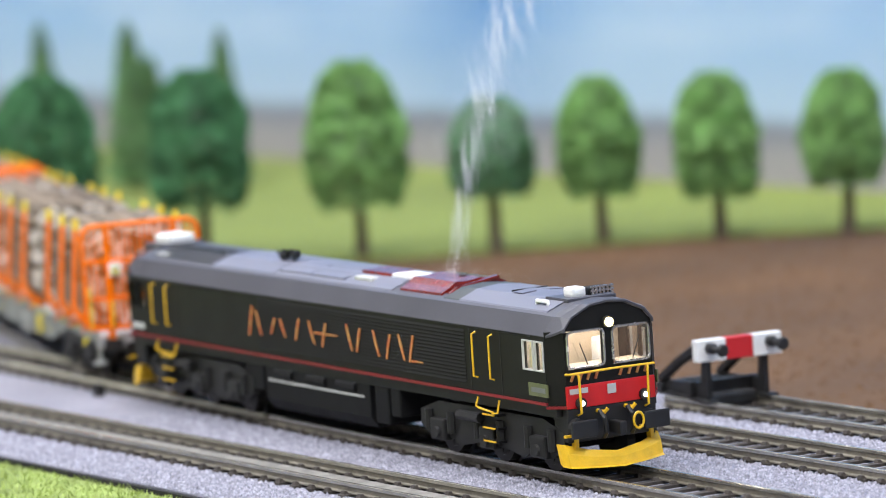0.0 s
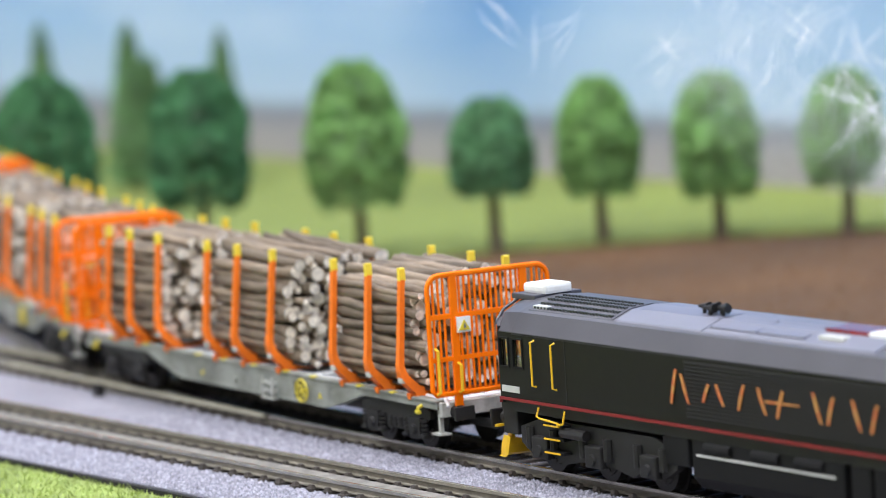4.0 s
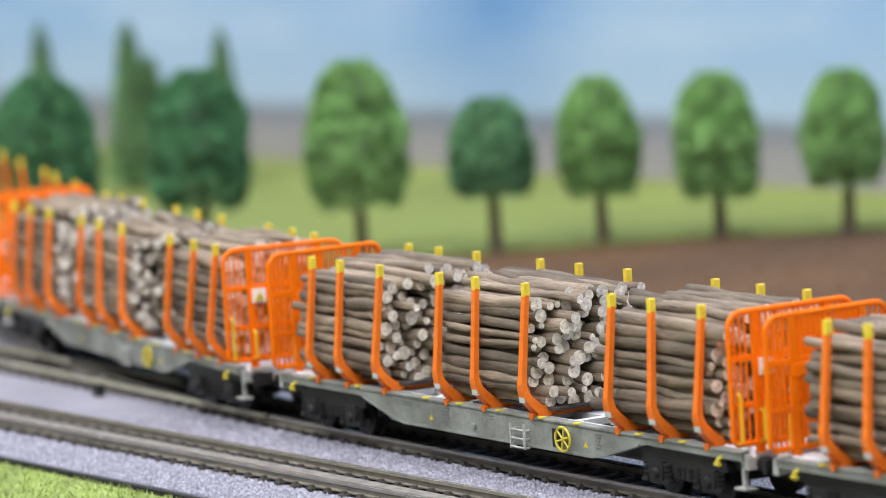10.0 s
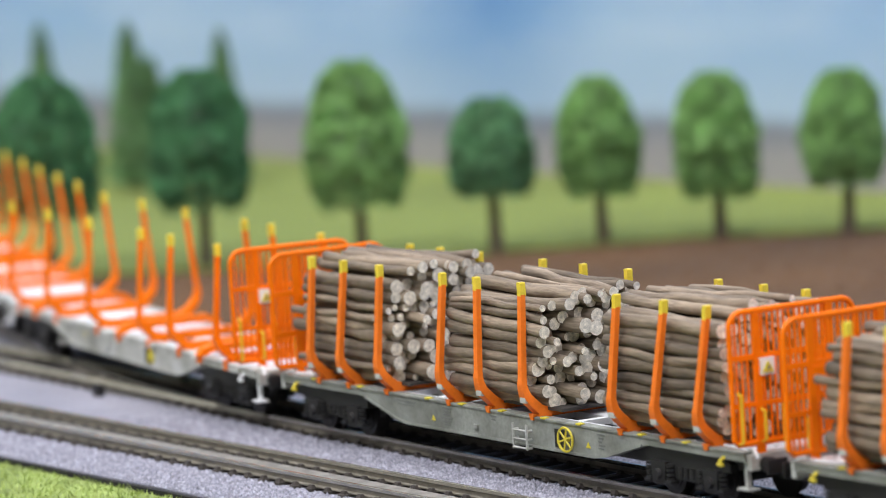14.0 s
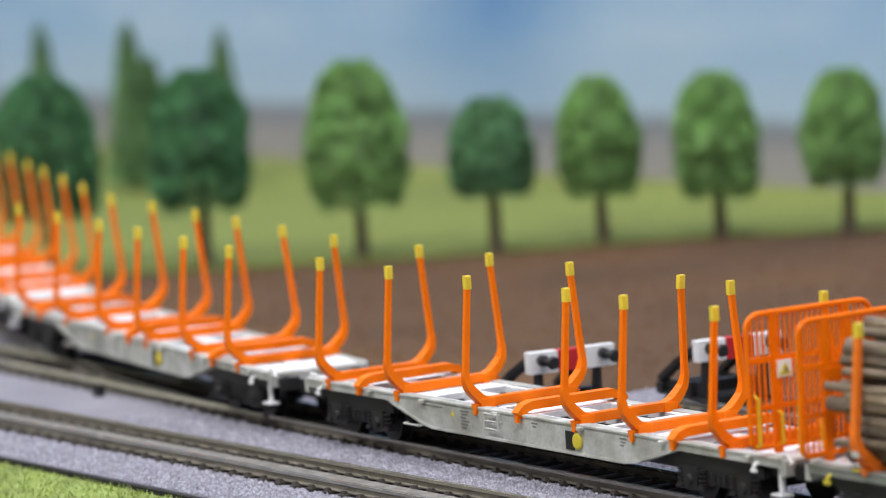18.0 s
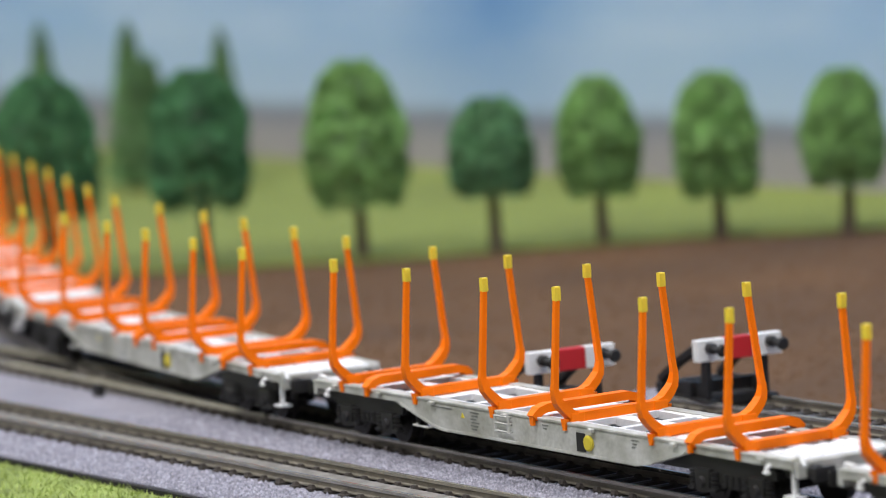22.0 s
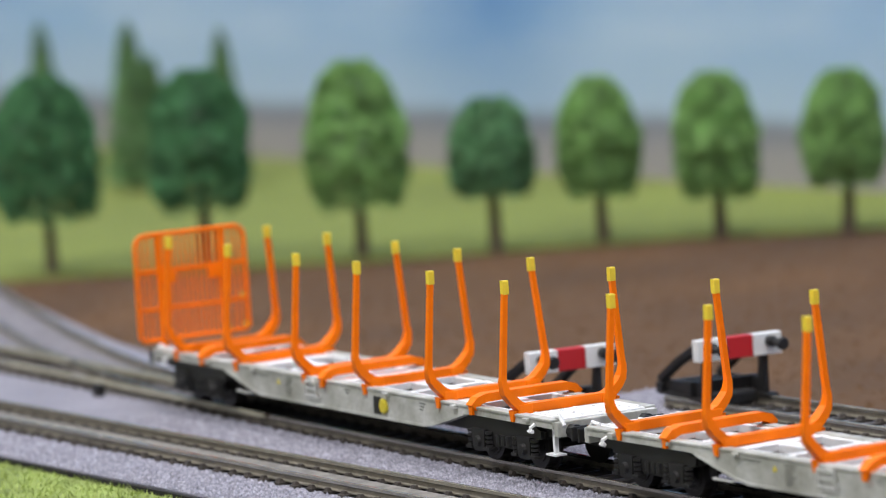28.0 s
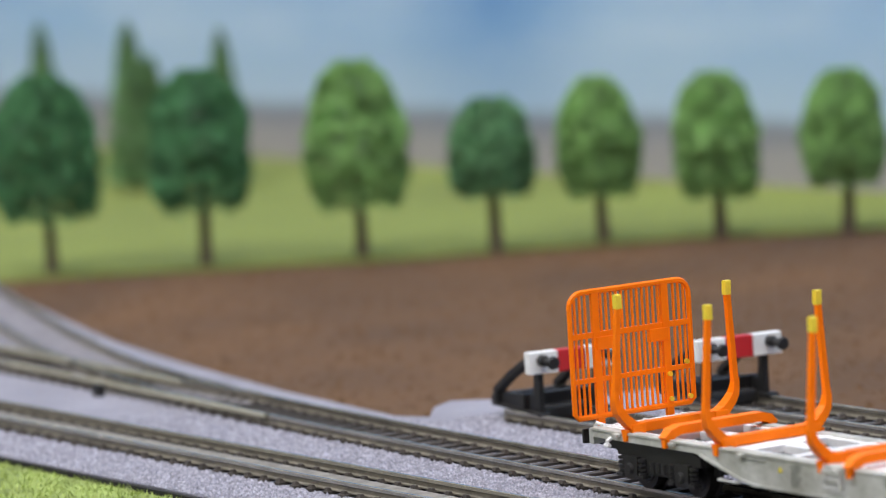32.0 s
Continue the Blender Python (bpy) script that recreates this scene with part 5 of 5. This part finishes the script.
def cab_end(sx, x):
    """A cab front at x that faces sx: windscreens, red band, lamps, rail, buffers and snow plough."""
    X = lambda a: x + sx * a

    def slabx(bm, a0, a1, y0, y1, z0, z1, bevel=0.0):
        p, q = sorted((X(a0), X(a1)))
        return box(bm, p, q, y0, y1, z0, z1, bevel)

    bm = B()
    slabx(bm, -0.0012, 0.0, -0.0122, 0.0122, 0.0170, 0.0266)
    slabx(bm, -0.0012, 0.0, -0.0122, 0.0122, 0.0362, 0.0372)
    slabx(bm, -0.0012, 0.0, -0.0122, -0.0114, 0.0266, 0.0362)
    slabx(bm, -0.0012, 0.0, 0.0114, 0.0122, 0.0266, 0.0362)
    slabx(bm, -0.0012, 0.0002, -0.0012, 0.0012, 0.0266, 0.0362)
    prism(bm, [(-0.0122, 0.0362), (0.0122, 0.0362), (0.0121, 0.0366), (0.0100, 0.0392), (0.0048, 0.0417), (0.0, 0.0422), (-0.0048, 0.0417), (-0.0100, 0.0392), (-0.0121, 0.0366)], "x", *sorted((X(-0.0012), X(0.0001))))
    for sd in (-1, 1):
        vs = [(X(-0.0001), sd * 0.0122), (X(-0.0039), sd * 0.01515), (X(-0.0044), sd * 0.0141), (X(-0.0012), sd * 0.0114)]
        prism(bm, vs, "z", 0.0170, 0.0362)
    bmesh.ops.remove_doubles(bm, verts=bm.verts, dist=1e-6)
    ft = part("cab_front", bm, M_OLIVE, loco, "black cab front")
    for sd in (-1, 1):
        part("corner_stripe", prism(B(), [(X(0.0002), sd * 0.0123), (X(-0.0038), sd * 0.0156), (X(-0.0042), sd * 0.0150), (X(-0.0006), sd * 0.0119)], "z", 0.0171, 0.0178), M_STRIPE, ft, "red stripe round the cab corner")
    for sd in (-1, 1):
        y0, y1 = sorted((sd * 0.0012, sd * 0.0114))
        fr = B()
        c, w0, w1 = 0.0011, 0.0269, 0.0359
        ring = [(y0 + c, w0), (y1 - c, w0), (y1 - 0.3 * c, w0 + 0.3 * c), (y1, w0 + c), (y1, w1 - c), (y1 - 0.3 * c, w1 - 0.3 * c), (y1 - c, w1), (y0 + c, w1), (y0 + 0.3 * c, w1 - 0.3 * c), (y0, w1 - c), (y0, w0 + c), (y0 + 0.3 * c, w0 + 0.3 * c)]
        tube(fr, [(X(0.0003), q[0], q[1]) for q in ring], 0.00034, 6, True)
        cn = B()
        for ya, yb, zz in ((y0, y0 + c, w0), (y1, y1 - c, w0), (y0, y0 + c, w1), (y1, y1 - c, w1)):
            zd = c if zz == w0 else -c
            prism(cn, [(ya, zz), (yb, zz), (ya + 0.3 * (yb - ya), zz + 0.3 * zd), (ya, zz + zd)], "x", *sorted((X(-0.0004), X(0.0001))))
        part("corner_gusset", cn, M_OLIVE, ft)
        ws = part("windscreen", fr, M_CHROME, ft, "silver framed windscreen")
        part("pane", slabx(B(), -0.0008, -0.0006, y0, y1, 0.0266, 0.0362), M_GLASS, loco)
        part("wiper", tube(B(), [(X(0.0008), (y0 + y1) / 2, 0.0276), (X(0.0009), (y0 + y1) / 2 + sd * 0.002, 0.0330)], 0.00014, 5), M_BLACK, loco)
        lamp = part("marker_lamp", tube(B(), [(X(0.0004), sd * 0.0089, 0.0182), (X(0.0014), sd * 0.0089, 0.0182)], 0.0014, 14), M_BLACK, ft, "black marker lamp with white lens")
        part("lens", tube(B(), [(X(0.0014), sd * 0.0089, 0.0182), (X(0.0017), sd * 0.0089, 0.0182)], 0.00065, 12), M_LAMPW if sx > 0 else M_GREY, loco)
        part("front_rail", tube(B(), [(X(0.0002), sd * 0.0094, 0.0152), (X(0.0018), sd * 0.0094, 0.0158), (X(0.0018), sd * 0.0096, 0.0250), (X(0.0014), sd * 0.0098, 0.0256)], 0.0003, 6), M_YPAINT, ft, "yellow front handrail")
        bf = part("buffer", tube(B(), [(X(0.0), sd * 0.0101, 0.0122), (X(0.0016), sd * 0.0101, 0.0122), (X(0.0017), sd * 0.0101, 0.0122), (X(0.0034), sd * 0.0101, 0.0122)], [0.0024, 0.0022, 0.0013, 0.0013], 14), M_BLACK, ft, "black buffer with a large head")
        hd = B()
        slabx(hd, 0.0033, 0.0042, sd * 0.0101 - 0.0036, sd * 0.0101 + 0.0036, 0.0100, 0.0144, 0.0004)
        part("buffer_head", hd, M_BLACK, loco)
    part("window_rail", tube(B(), [(X(0.0), -0.0122, 0.0256), (X(0.0014), -0.0118, 0.0257), (X(0.0016), 0.0, 0.0259), (X(0.0014), 0.0118, 0.0257), (X(0.0), 0.0122, 0.0256)], 0.0003, 6), M_YPAINT, ft, "yellow rail below the windscreens")
    part("red_band", slabx(B(), -0.0004, 0.0005, -0.0123, 0.0123, 0.0170, 0.0226, 0.0002), M_RED, ft, "red band on the cab front")
    part("number_bar", slabx(B(), 0.0005, 0.0007, -0.0116, -0.0066, 0.0206, 0.0219), M_GREY, loco, "pale marking bar")
    part("crest", slabx(B(), 0.0005, 0.0008, -0.0012, 0.0012, 0.0196, 0.0220, 0.0001), M_GREY, loco, "small silver crest")
    for i, y in enumerate((-0.0105, -0.0082, -0.0060, -0.0038, 0.0030, 0.0055, 0.0078, 0.0100)):
        part("brush_stroke", prism(B(), [(y - 0.0006, 0.0238), (y, 0.0236), (y + 0.0007, 0.0252), (y + 0.0001, 0.0254)], "x", *sorted((X(0.0), X(0.0003)))), M_SCRAWL, loco, "orange brush stroke of the company mark")
    rim = [(0.0124, 0.0360), (0.0123, 0.0369), (0.0102, 0.0396), (0.0050, 0.0421), (0.0, 0.0427), (-0.0050, 0.0421), (-0.0102, 0.0396), (-0.0123, 0.0369), (-0.0124, 0.0360)]
    part("brow_rim", tube(B(), [(X(0.0006), y, z) for y, z in rim], 0.00042, 6), M_ROOF, ft, "slate grey rim over the windscreens")
    hl = part("headlight", tube(B(), [(X(-0.0003), 0.0, 0.0374), (X(0.0010), 0.0, 0.0374)], 0.0015, 16), M_BLACK, ft, "round headlight above the windscreens")
    part("lens", tube(B(), [(X(0.0010), 0.0, 0.0374), (X(0.0014), 0.0, 0.0374)], 0.0011, 16), M_LAMP if sx > 0 else M_GREY, loco, "glowing warm lens" if sx > 0 else "dark lens")
    bm = B()
    slabx(bm, -0.0060, 0.0002, -0.0124, 0.0124, 0.0085, 0.0170, 0.0004)
    part("buffer_beam", bm, M_BLACK, loco, "black buffer beam")
    for i, (y, z) in enumerate(((-0.0042, 0.0158), (0.0036, 0.0160))):
        part("hose_cock", tube(B(), [(X(0.0002), y, z), (X(0.0022), y + 0.0008, z - 0.0004), (X(0.0026), y + 0.0016, z + 0.0006)], [0.0005, 0.0006, 0.0005], 6), M_YPAINT, loco, "yellow hose cock")
        part("hose", tube(B(), [(X(0.0014), y, z), (X(0.0034), y, z - 0.0016), (X(0.0034), y + 0.0005, z - 0.0050), (X(0.0016), y + 0.0008, z - 0.0066)], 0.0006, 6), M_BLACK, loco, "black brake hose")
    part("coupling_hook", slabx(B(), 0.0, 0.0050, -0.0010, 0.0010, 0.0098, 0.0130, 0.0004), M_BLACK, loco)
    hoop = [(X(0.0042), 0.0048 + 0.0014 * math.cos(a), 0.0126 + 0.0020 * math.sin(a)) for a in (k * math.pi / 6 for k in range(12))]
    part("coupling_hoop", tube(B(), hoop, 0.00032, 6, True), M_YPAINT, loco, "yellow coupling hoop")
    # snow plough
    pl = B()
    for sd in (-1, 1):
        sec = [(0.0004, 0.0082), (0.0016, 0.0060), (0.0022, 0.0030), (0.0030, 0.0026), (0.0022, 0.0026), (0.0010, 0.0034), (0.0002, 0.0060), (-0.0004, 0.0080)]
        ends = []
        for y, fwd, dz, f in ((0.0, 0.0016, -0.0008, 0.66), (sd * 0.0076, 0.0004, -0.0004, 0.78), (sd * 0.0130, -0.0010, 0.0, 1.0), (sd * 0.0134, -0.0036, 0.0, 1.0)):
            ends.append([pl.verts.new((X(a + fwd), y, (0.0026 + (z - 0.0026) * f + dz) * ZK)) for a, z in sec])
        for a, b in zip(ends, ends[1:]):
            for i in range(len(sec)):
                j = (i + 1) % len(sec)
                pl.faces.new((a[i], a[j], b[j], b[i]))
        pl.faces.new(ends[-1])
    bmesh.ops.remove_doubles(pl, verts=pl.verts, dist=1e-6)
    pw = part("snow_plough", pl, M_YPAINT, loco, "yellow snow plough")
    for y in (-0.0105, 0.0105):
        part("plough_bracket", slabx(B(), -0.0010, 0.0008, y - 0.0005, y + 0.0005, 0.0070, 0.0115, 0.0001), M_YPAINT, pw)
        part("plough_arm", slabx(B(), 0.0006, 0.0016, y - 0.0035, y + 0.0035, 0.0102, 0.0108), M_YPAINT, pw)
    # cab inside
    part("cab_wall", prism(B(), [(-0.0138, 0.0180), (0.0138, 0.0180), (0.0138, 0.0345), (0.0118, 0.0394), (-0.0118, 0.0394), (-0.0138, 0.0345)], "x", *sorted((X(-0.0180), X(-0.0172)))), M_CREAM, loco, "cream cab lining")
    part("cab_desk", slabx(B(), -0.0080, -0.0014, -0.0120, 0.0120, 0.0200, 0.0270, 0.0006), M_CREAM, loco, "cream driver's desk")
    part("cab_seat", slabx(B(), -0.0142, -0.0108, 0.0040, 0.0080, 0.0200, 0.0320, 0.0008), M_WHITE, loco, "pale covered seat")
    part("cab_seat", slabx(B(), -0.0140, -0.0105, -0.0085, -0.0045, 0.0200, 0.0310, 0.0008), M_DARK, loco, "dark driver's seat")
    if sx > 0:
        part("cab_lamp", slabx(B(), -0.0130, -0.0040, -0.0080, 0.0080, 0.0395, 0.0400), M_CABGLOW, loco, "warm lit cab ceiling lamp")


cab_end(1, XF)
cab_end(-1, XR)

# underframe
part("underframe", box(B(), XR + 0.002, XF - 0.002, -0.0140, 0.0140, 0.0150, 0.0182), M_BLACK, loco, "black underframe")
tank = B()
prism(tank, [(-0.0142, 0.0150), (-0.0142, 0.0062), (-0.0120, 0.0032), (0.0120, 0.0032), (0.0142, 0.0062), (0.0142, 0.0150)], "x", -0.0400, 0.0160)
tk = part("fuel_tank", tank, M_DARK, loco, "dark fuel tank")
part("tank_strip", box(B(), -0.0380, 0.0130, -0.0146, -0.0142, 0.0113, 0.0118), M_GREY, tk, "pale tank edge strip")
for x0, x1, z0, z1 in ((0.0180, 0.0250, 0.0050, 0.0150), (0.0262, 0.0310, 0.0075, 0.0150), (-0.0520, -0.0420, 0.0080, 0.0150)):
    part("equipment_box", box(B(), x0, x1, -0.0140, 0.0140, z0, z1, 0.0005), M_DARK, loco)
for x in (-0.030, -0.012, 0.004):
    part("air_reservoir", tube(B(), [(x - 0.005, -0.0138, 0.0135), (x + 0.005, -0.0138, 0.0135)], 0.0014, 10), M_DARK, tk)
LOCO_WR = 0.0058


def loco_bogie(x):
    bm = B()
    side = [(-0.0330, 0.0110), (-0.0330, 0.0070), (-0.0280, 0.0042), (-0.0180, 0.0046), (-0.0150, 0.0030), (-0.0060, 0.0046), (0.0060, 0.0046), (0.0150, 0.0030), (0.0180, 0.0046), (0.0280, 0.0042), (0.0330, 0.0070), (0.0330, 0.0110), (0.0240, 0.0138), (-0.0240, 0.0138)]
    for sd in (-1, 1):
        prism(bm, side, "y", sd * 0.0120 - 0.0010, sd * 0.0120 + 0.0010)
        for wx in (-0.0230, 0.0, 0.0230):
            box(bm, wx - 0.0034, wx + 0.0034, sd * 0.0134 - 0.0012, sd * 0.0134 + 0.0012, 0.0038, 0.0095, 0.0006)
            tube(bm, [(wx, sd * 0.0142, 0.0060), (wx, sd * 0.0152, 0.0060)], [0.0016, 0.0013], 10)
            for dx in (-0.0052, 0.0052):
                tube(bm, [(wx + dx, sd * 0.0134, 0.0060), (wx + dx, sd * 0.0134, 0.0115)], 0.0012, 8)
        tube(bm, [(-0.0120, sd * 0.0145, 0.0116), (-0.0020, sd * 0.0145, 0.0116)], 0.0013, 8)
    box(bm, -0.0300, 0.0300, -0.0060, 0.0060, 0.0080, 0.0140)
    ob = part("bogie", bm, M_BLACK, loco, "black three-axle bogie")
    ob.matrix_local = pose(x, 0, 0)
    for wx in (-0.0230, 0.0, 0.0230):
        wheelset(ob, wx, LOCO_WR)
    return ob


loco_bogie(0.0730)
loco_bogie(-0.0800)

# ---- smoke from the exhaust, in drifting wisps ----
smoke = thing("smoke_plume", "thin white smoke rising from the locomotive's exhaust", "smoke")


def wisp_mesh(seed, count, strands, wide, tall, loose):
    """Fine flakes strewn along a few curved filaments, the more loosely the larger the wisp."""
    r = np.random.default_rng(seed)
    which = r.integers(0, strands, count)
    u = r.normal(0, 0.42, count)
    ph, amp, off = r.random((strands, 2)) * 6.28, r.uniform(0.25, 0.8, (strands, 2)), r.normal(0, 0.38, (strands, 2))
    p = np.zeros((count, 3))
    for ax in (0, 1):
        p[:, ax] = wide * (off[which, ax] + amp[which, ax] * np.sin(2.6 * u + ph[which, ax]) + r.normal(0, loose, count))
    p[:, 2] = tall * u
    a, b = r.normal(size=(count, 3)), r.normal(size=(count, 3))
    a *= 0.00006 / np.linalg.norm(a, axis=1)[:, None]
    b *= 0.00006 / np.linalg.norm(b, axis=1)[:, None]
    v = np.stack([p - a, p + b, p + a], 1).reshape(-1, 3)
    return raw("smoke_wisp", v.tolist(), np.arange(3 * count).reshape(-1, 3).tolist(), M_SMOKE)


THREADS = [wisp_mesh(70 + k, 3200, 2, 0.0014, 0.0095, 0.32) for k in range(6)]
THIN_THREADS = [wisp_mesh(80 + k, 2100, 2, 0.0014, 0.0095, 0.32) for k in range(6)]
PUFFS = [wisp_mesh(90 + k, 8500, 6, 0.0090, 0.0110, 0.40) for k in range(6)]
# two strands with a puff at every second step; closer steps once the train moves
EMITS = [-1.6 + 0.07 * i for i in range(28)] + [0.38 + 0.06 * i for i in range(58)]
CAST = [(te, k) for i, te in enumerate(EMITS) for k in ((0, 1, 2) if i % 2 else (0, 1))]
wisps = [part("smoke_wisp", (PUFFS if k == 2 else THREADS if te < 0.35 else THIN_THREADS)[i % 6], None, smoke) for i, (te, k) in enumerate(CAST)]

# ---- what moves: the train along its line, its wheels, the smoke ----
TRAVEL = [(0, -0.2476), (0.5, -0.246), (0.75, -0.2381), (1.0, -0.2276), (1.5, -0.1975), (2, -0.1676), (3, -0.1075), (3.5, -0.0774), (5.5, 0.0423), (6, 0.0722), (6.5, 0.102), (7, 0.1318), (7.5, 0.1615), (8, 0.1908), (8.5, 0.2192), (9, 0.2474), (9.5, 0.2753), (10, 0.3031), (10.5, 0.3313), (11, 0.3603), (11.5, 0.3896), (12, 0.4188), (12.5, 0.4474), (13, 0.4756), (13.5, 0.5038), (14, 0.532), (14.5, 0.56), (16.5, 0.6772), (17, 0.7069), (17.5, 0.7359), (18, 0.7648), (18.5, 0.7939), (19, 0.8229), (19.5, 0.8516), (20, 0.8803), (20.5, 0.9091), (21, 0.9383), (21.5, 0.9674), (22, 0.9963), (22.5, 1.0252), (23, 1.0549), (23.5, 1.0854), (24, 1.1158), (24.5, 1.1459), (25, 1.1759), (25.5, 1.2055), (27.5, 1.322), (28, 1.3507), (28.5, 1.379), (29, 1.407), (29.5, 1.4351), (30, 1.4632), (30.5, 1.4913), (31, 1.5195), (31.5, 1.5484), (32, 1.5773)]
_tt = np.array([a for a, _ in TRAVEL])
_ss = np.array([b for _, b in TRAVEL])
_mm = np.gradient(_ss, _tt)
_mm[0] = 0.0


def travelled(t):
    """Metres along the line at t seconds, by smooth cubic pieces."""
    if t <= 0:
        return float(_ss[0])
    i = min(int(np.searchsorted(_tt, t, side="right")) - 1, len(_tt) - 2)
    h = _tt[i + 1] - _tt[i]
    u = (t - _tt[i]) / h
    return float((2 * u**3 - 3 * u**2 + 1) * _ss[i] + (u**3 - 2 * u**2 + u) * h * _mm[i] + (-2 * u**3 + 3 * u**2) * _ss[i + 1] + (u**3 - u**2) * h * _mm[i + 1])


def on_line(c, piv):
    """The pose of a vehicle whose two pivots stand on the line, and its heading."""
    ax, ay, _ = main_line(c + piv)
    bx, by, _ = main_line(c - piv)
    a = math.atan2(ay - by, ax - bx)
    return Matrix.Translation(((ax + bx) / 2, (ay + by) / 2, 0)) @ Matrix.Rotation(a, 4, "Z"), a


OFFSETS = [(wa[0], -0.2524), (wa[1], -0.4747), (wa[2], -0.7025), (we[0], -0.9226), (we[1], -1.1494), (we[2], -1.3746), (we[3], -1.5992)]


def motions():
    times = [0.0, 0.25, 0.5, 0.65, 0.8, 0.95, 1.1, 1.3] + [1.5 + 0.5 * i for i in range(62)]
    spin = [0.0, 0.25, 0.5] + [0.5 + 0.125 * i for i in range(1, 253)]

    def vehicle(ob, off, piv, extra=()):
        rows = [(t, on_line(travelled(t) + off, piv)[0]) for t in times]
        walk(ob, rows)
        for e in extra:
            walk(e, rows)
        for bg in [c for c in ob.children if c.name.startswith("bogie")]:
            bx = bg.location.x
            walk(bg, [(t, Matrix.Translation((bx, 0, 0)) @ Matrix.Rotation(main_line(travelled(t) + off + bx)[2] - on_line(travelled(t) + off, piv)[1], 4, "Z")) for t in times])
            for ws in bg.children:
                wx, r = ws.location.x, ws.location.z
                walk(ws, [(t, Matrix.Translation((wx, 0, r)) @ Matrix.Rotation((travelled(t) - travelled(0)) / r, 4, "Y")) for t in spin])

    vehicle(loco, 0.0, 0.0775)
    for i, (ob, off) in enumerate(OFFSETS):
        vehicle(ob, off, 0.0816, stacks[i] if i < 3 else ())
    rnd = random.Random(9)
    for ob, (te, k) in zip(wisps, CAST):
        te += rnd.uniform(0, 0.05)
        still = te < 0.35
        strand = (-0.0042, 0.0042, 0.0)[k]
        drift = Vector((strand * 1.5 + 0.0040 * math.sin(3.1 * te + 1.3 * k) + rnd.gauss(0, 0.0030), 0.0040 * math.cos(2.3 * te + 2.0 * k) + rnd.gauss(0, 0.0024), 0)) * (0.3 if still else 1.0) * (1.7 if k == 2 else 1.0)
        wind = Vector((0.0130, 0.0205, 0)) if still else Vector((0.0016, 0.0036, 0))
        lift = (0.052 if still else 0.017) * rnd.uniform(0.85, 1.2)
        sway, turn = 4.0 * te + k, rnd.uniform(-40, 40)
        wait = 0.35 if k == 2 else 0.0
        rows = []
        for t in [0.2 * q for q in range(20)] + [4.4, 5.0, 6.0, 7.0, 9.0, 12.0, 20.0, 32.0]:
            age = t - te if t - te > wait else 0.0
            p = on_line(travelled(t if age == 0.0 else te), 0.0775)[0] @ Vector(((0.0330 if still else 0.0385) + (0.0, 0.005, 0.0025)[k] * (0.3 if still else 1.0), 0.0010, 0.0300 if k == 2 else 0.0330))
            free = 0.0
            if age > 0:
                a = min(age, 8.0)
                free = max(0.0, min(a - 0.2, 1.0))
                carry = 0.0 if still else (travelled(te + 0.35) - travelled(te + 0.25)) * 5.0 * (1 - math.exp(-a / 0.55))
                p = p + drift * max(0.0, a - 0.12) * (0.7 + 0.4 * min(a, 2.0)) + wind * a + Vector((carry, 0, 0)) + Vector((math.sin(sway + 1.7 * a), math.cos(sway + 1.3 * a), 0)) * 0.0020 * min(a, 2.0) * (0.4 if still else 1.0)
                p.z += lift * a + 0.034 * (1 - math.exp(-a / 0.25)) + 0.030 * max(0.0, a - 2.3) ** 1.6
            rows.append((t, Matrix.Translation(p) @ pose(0, 0, 0, (20 if still else 55) * math.cos(3 * sway) * free, (20 if still else 55) * math.sin(sway) * free, turn * free)))
        walk(ob, rows)


motions()
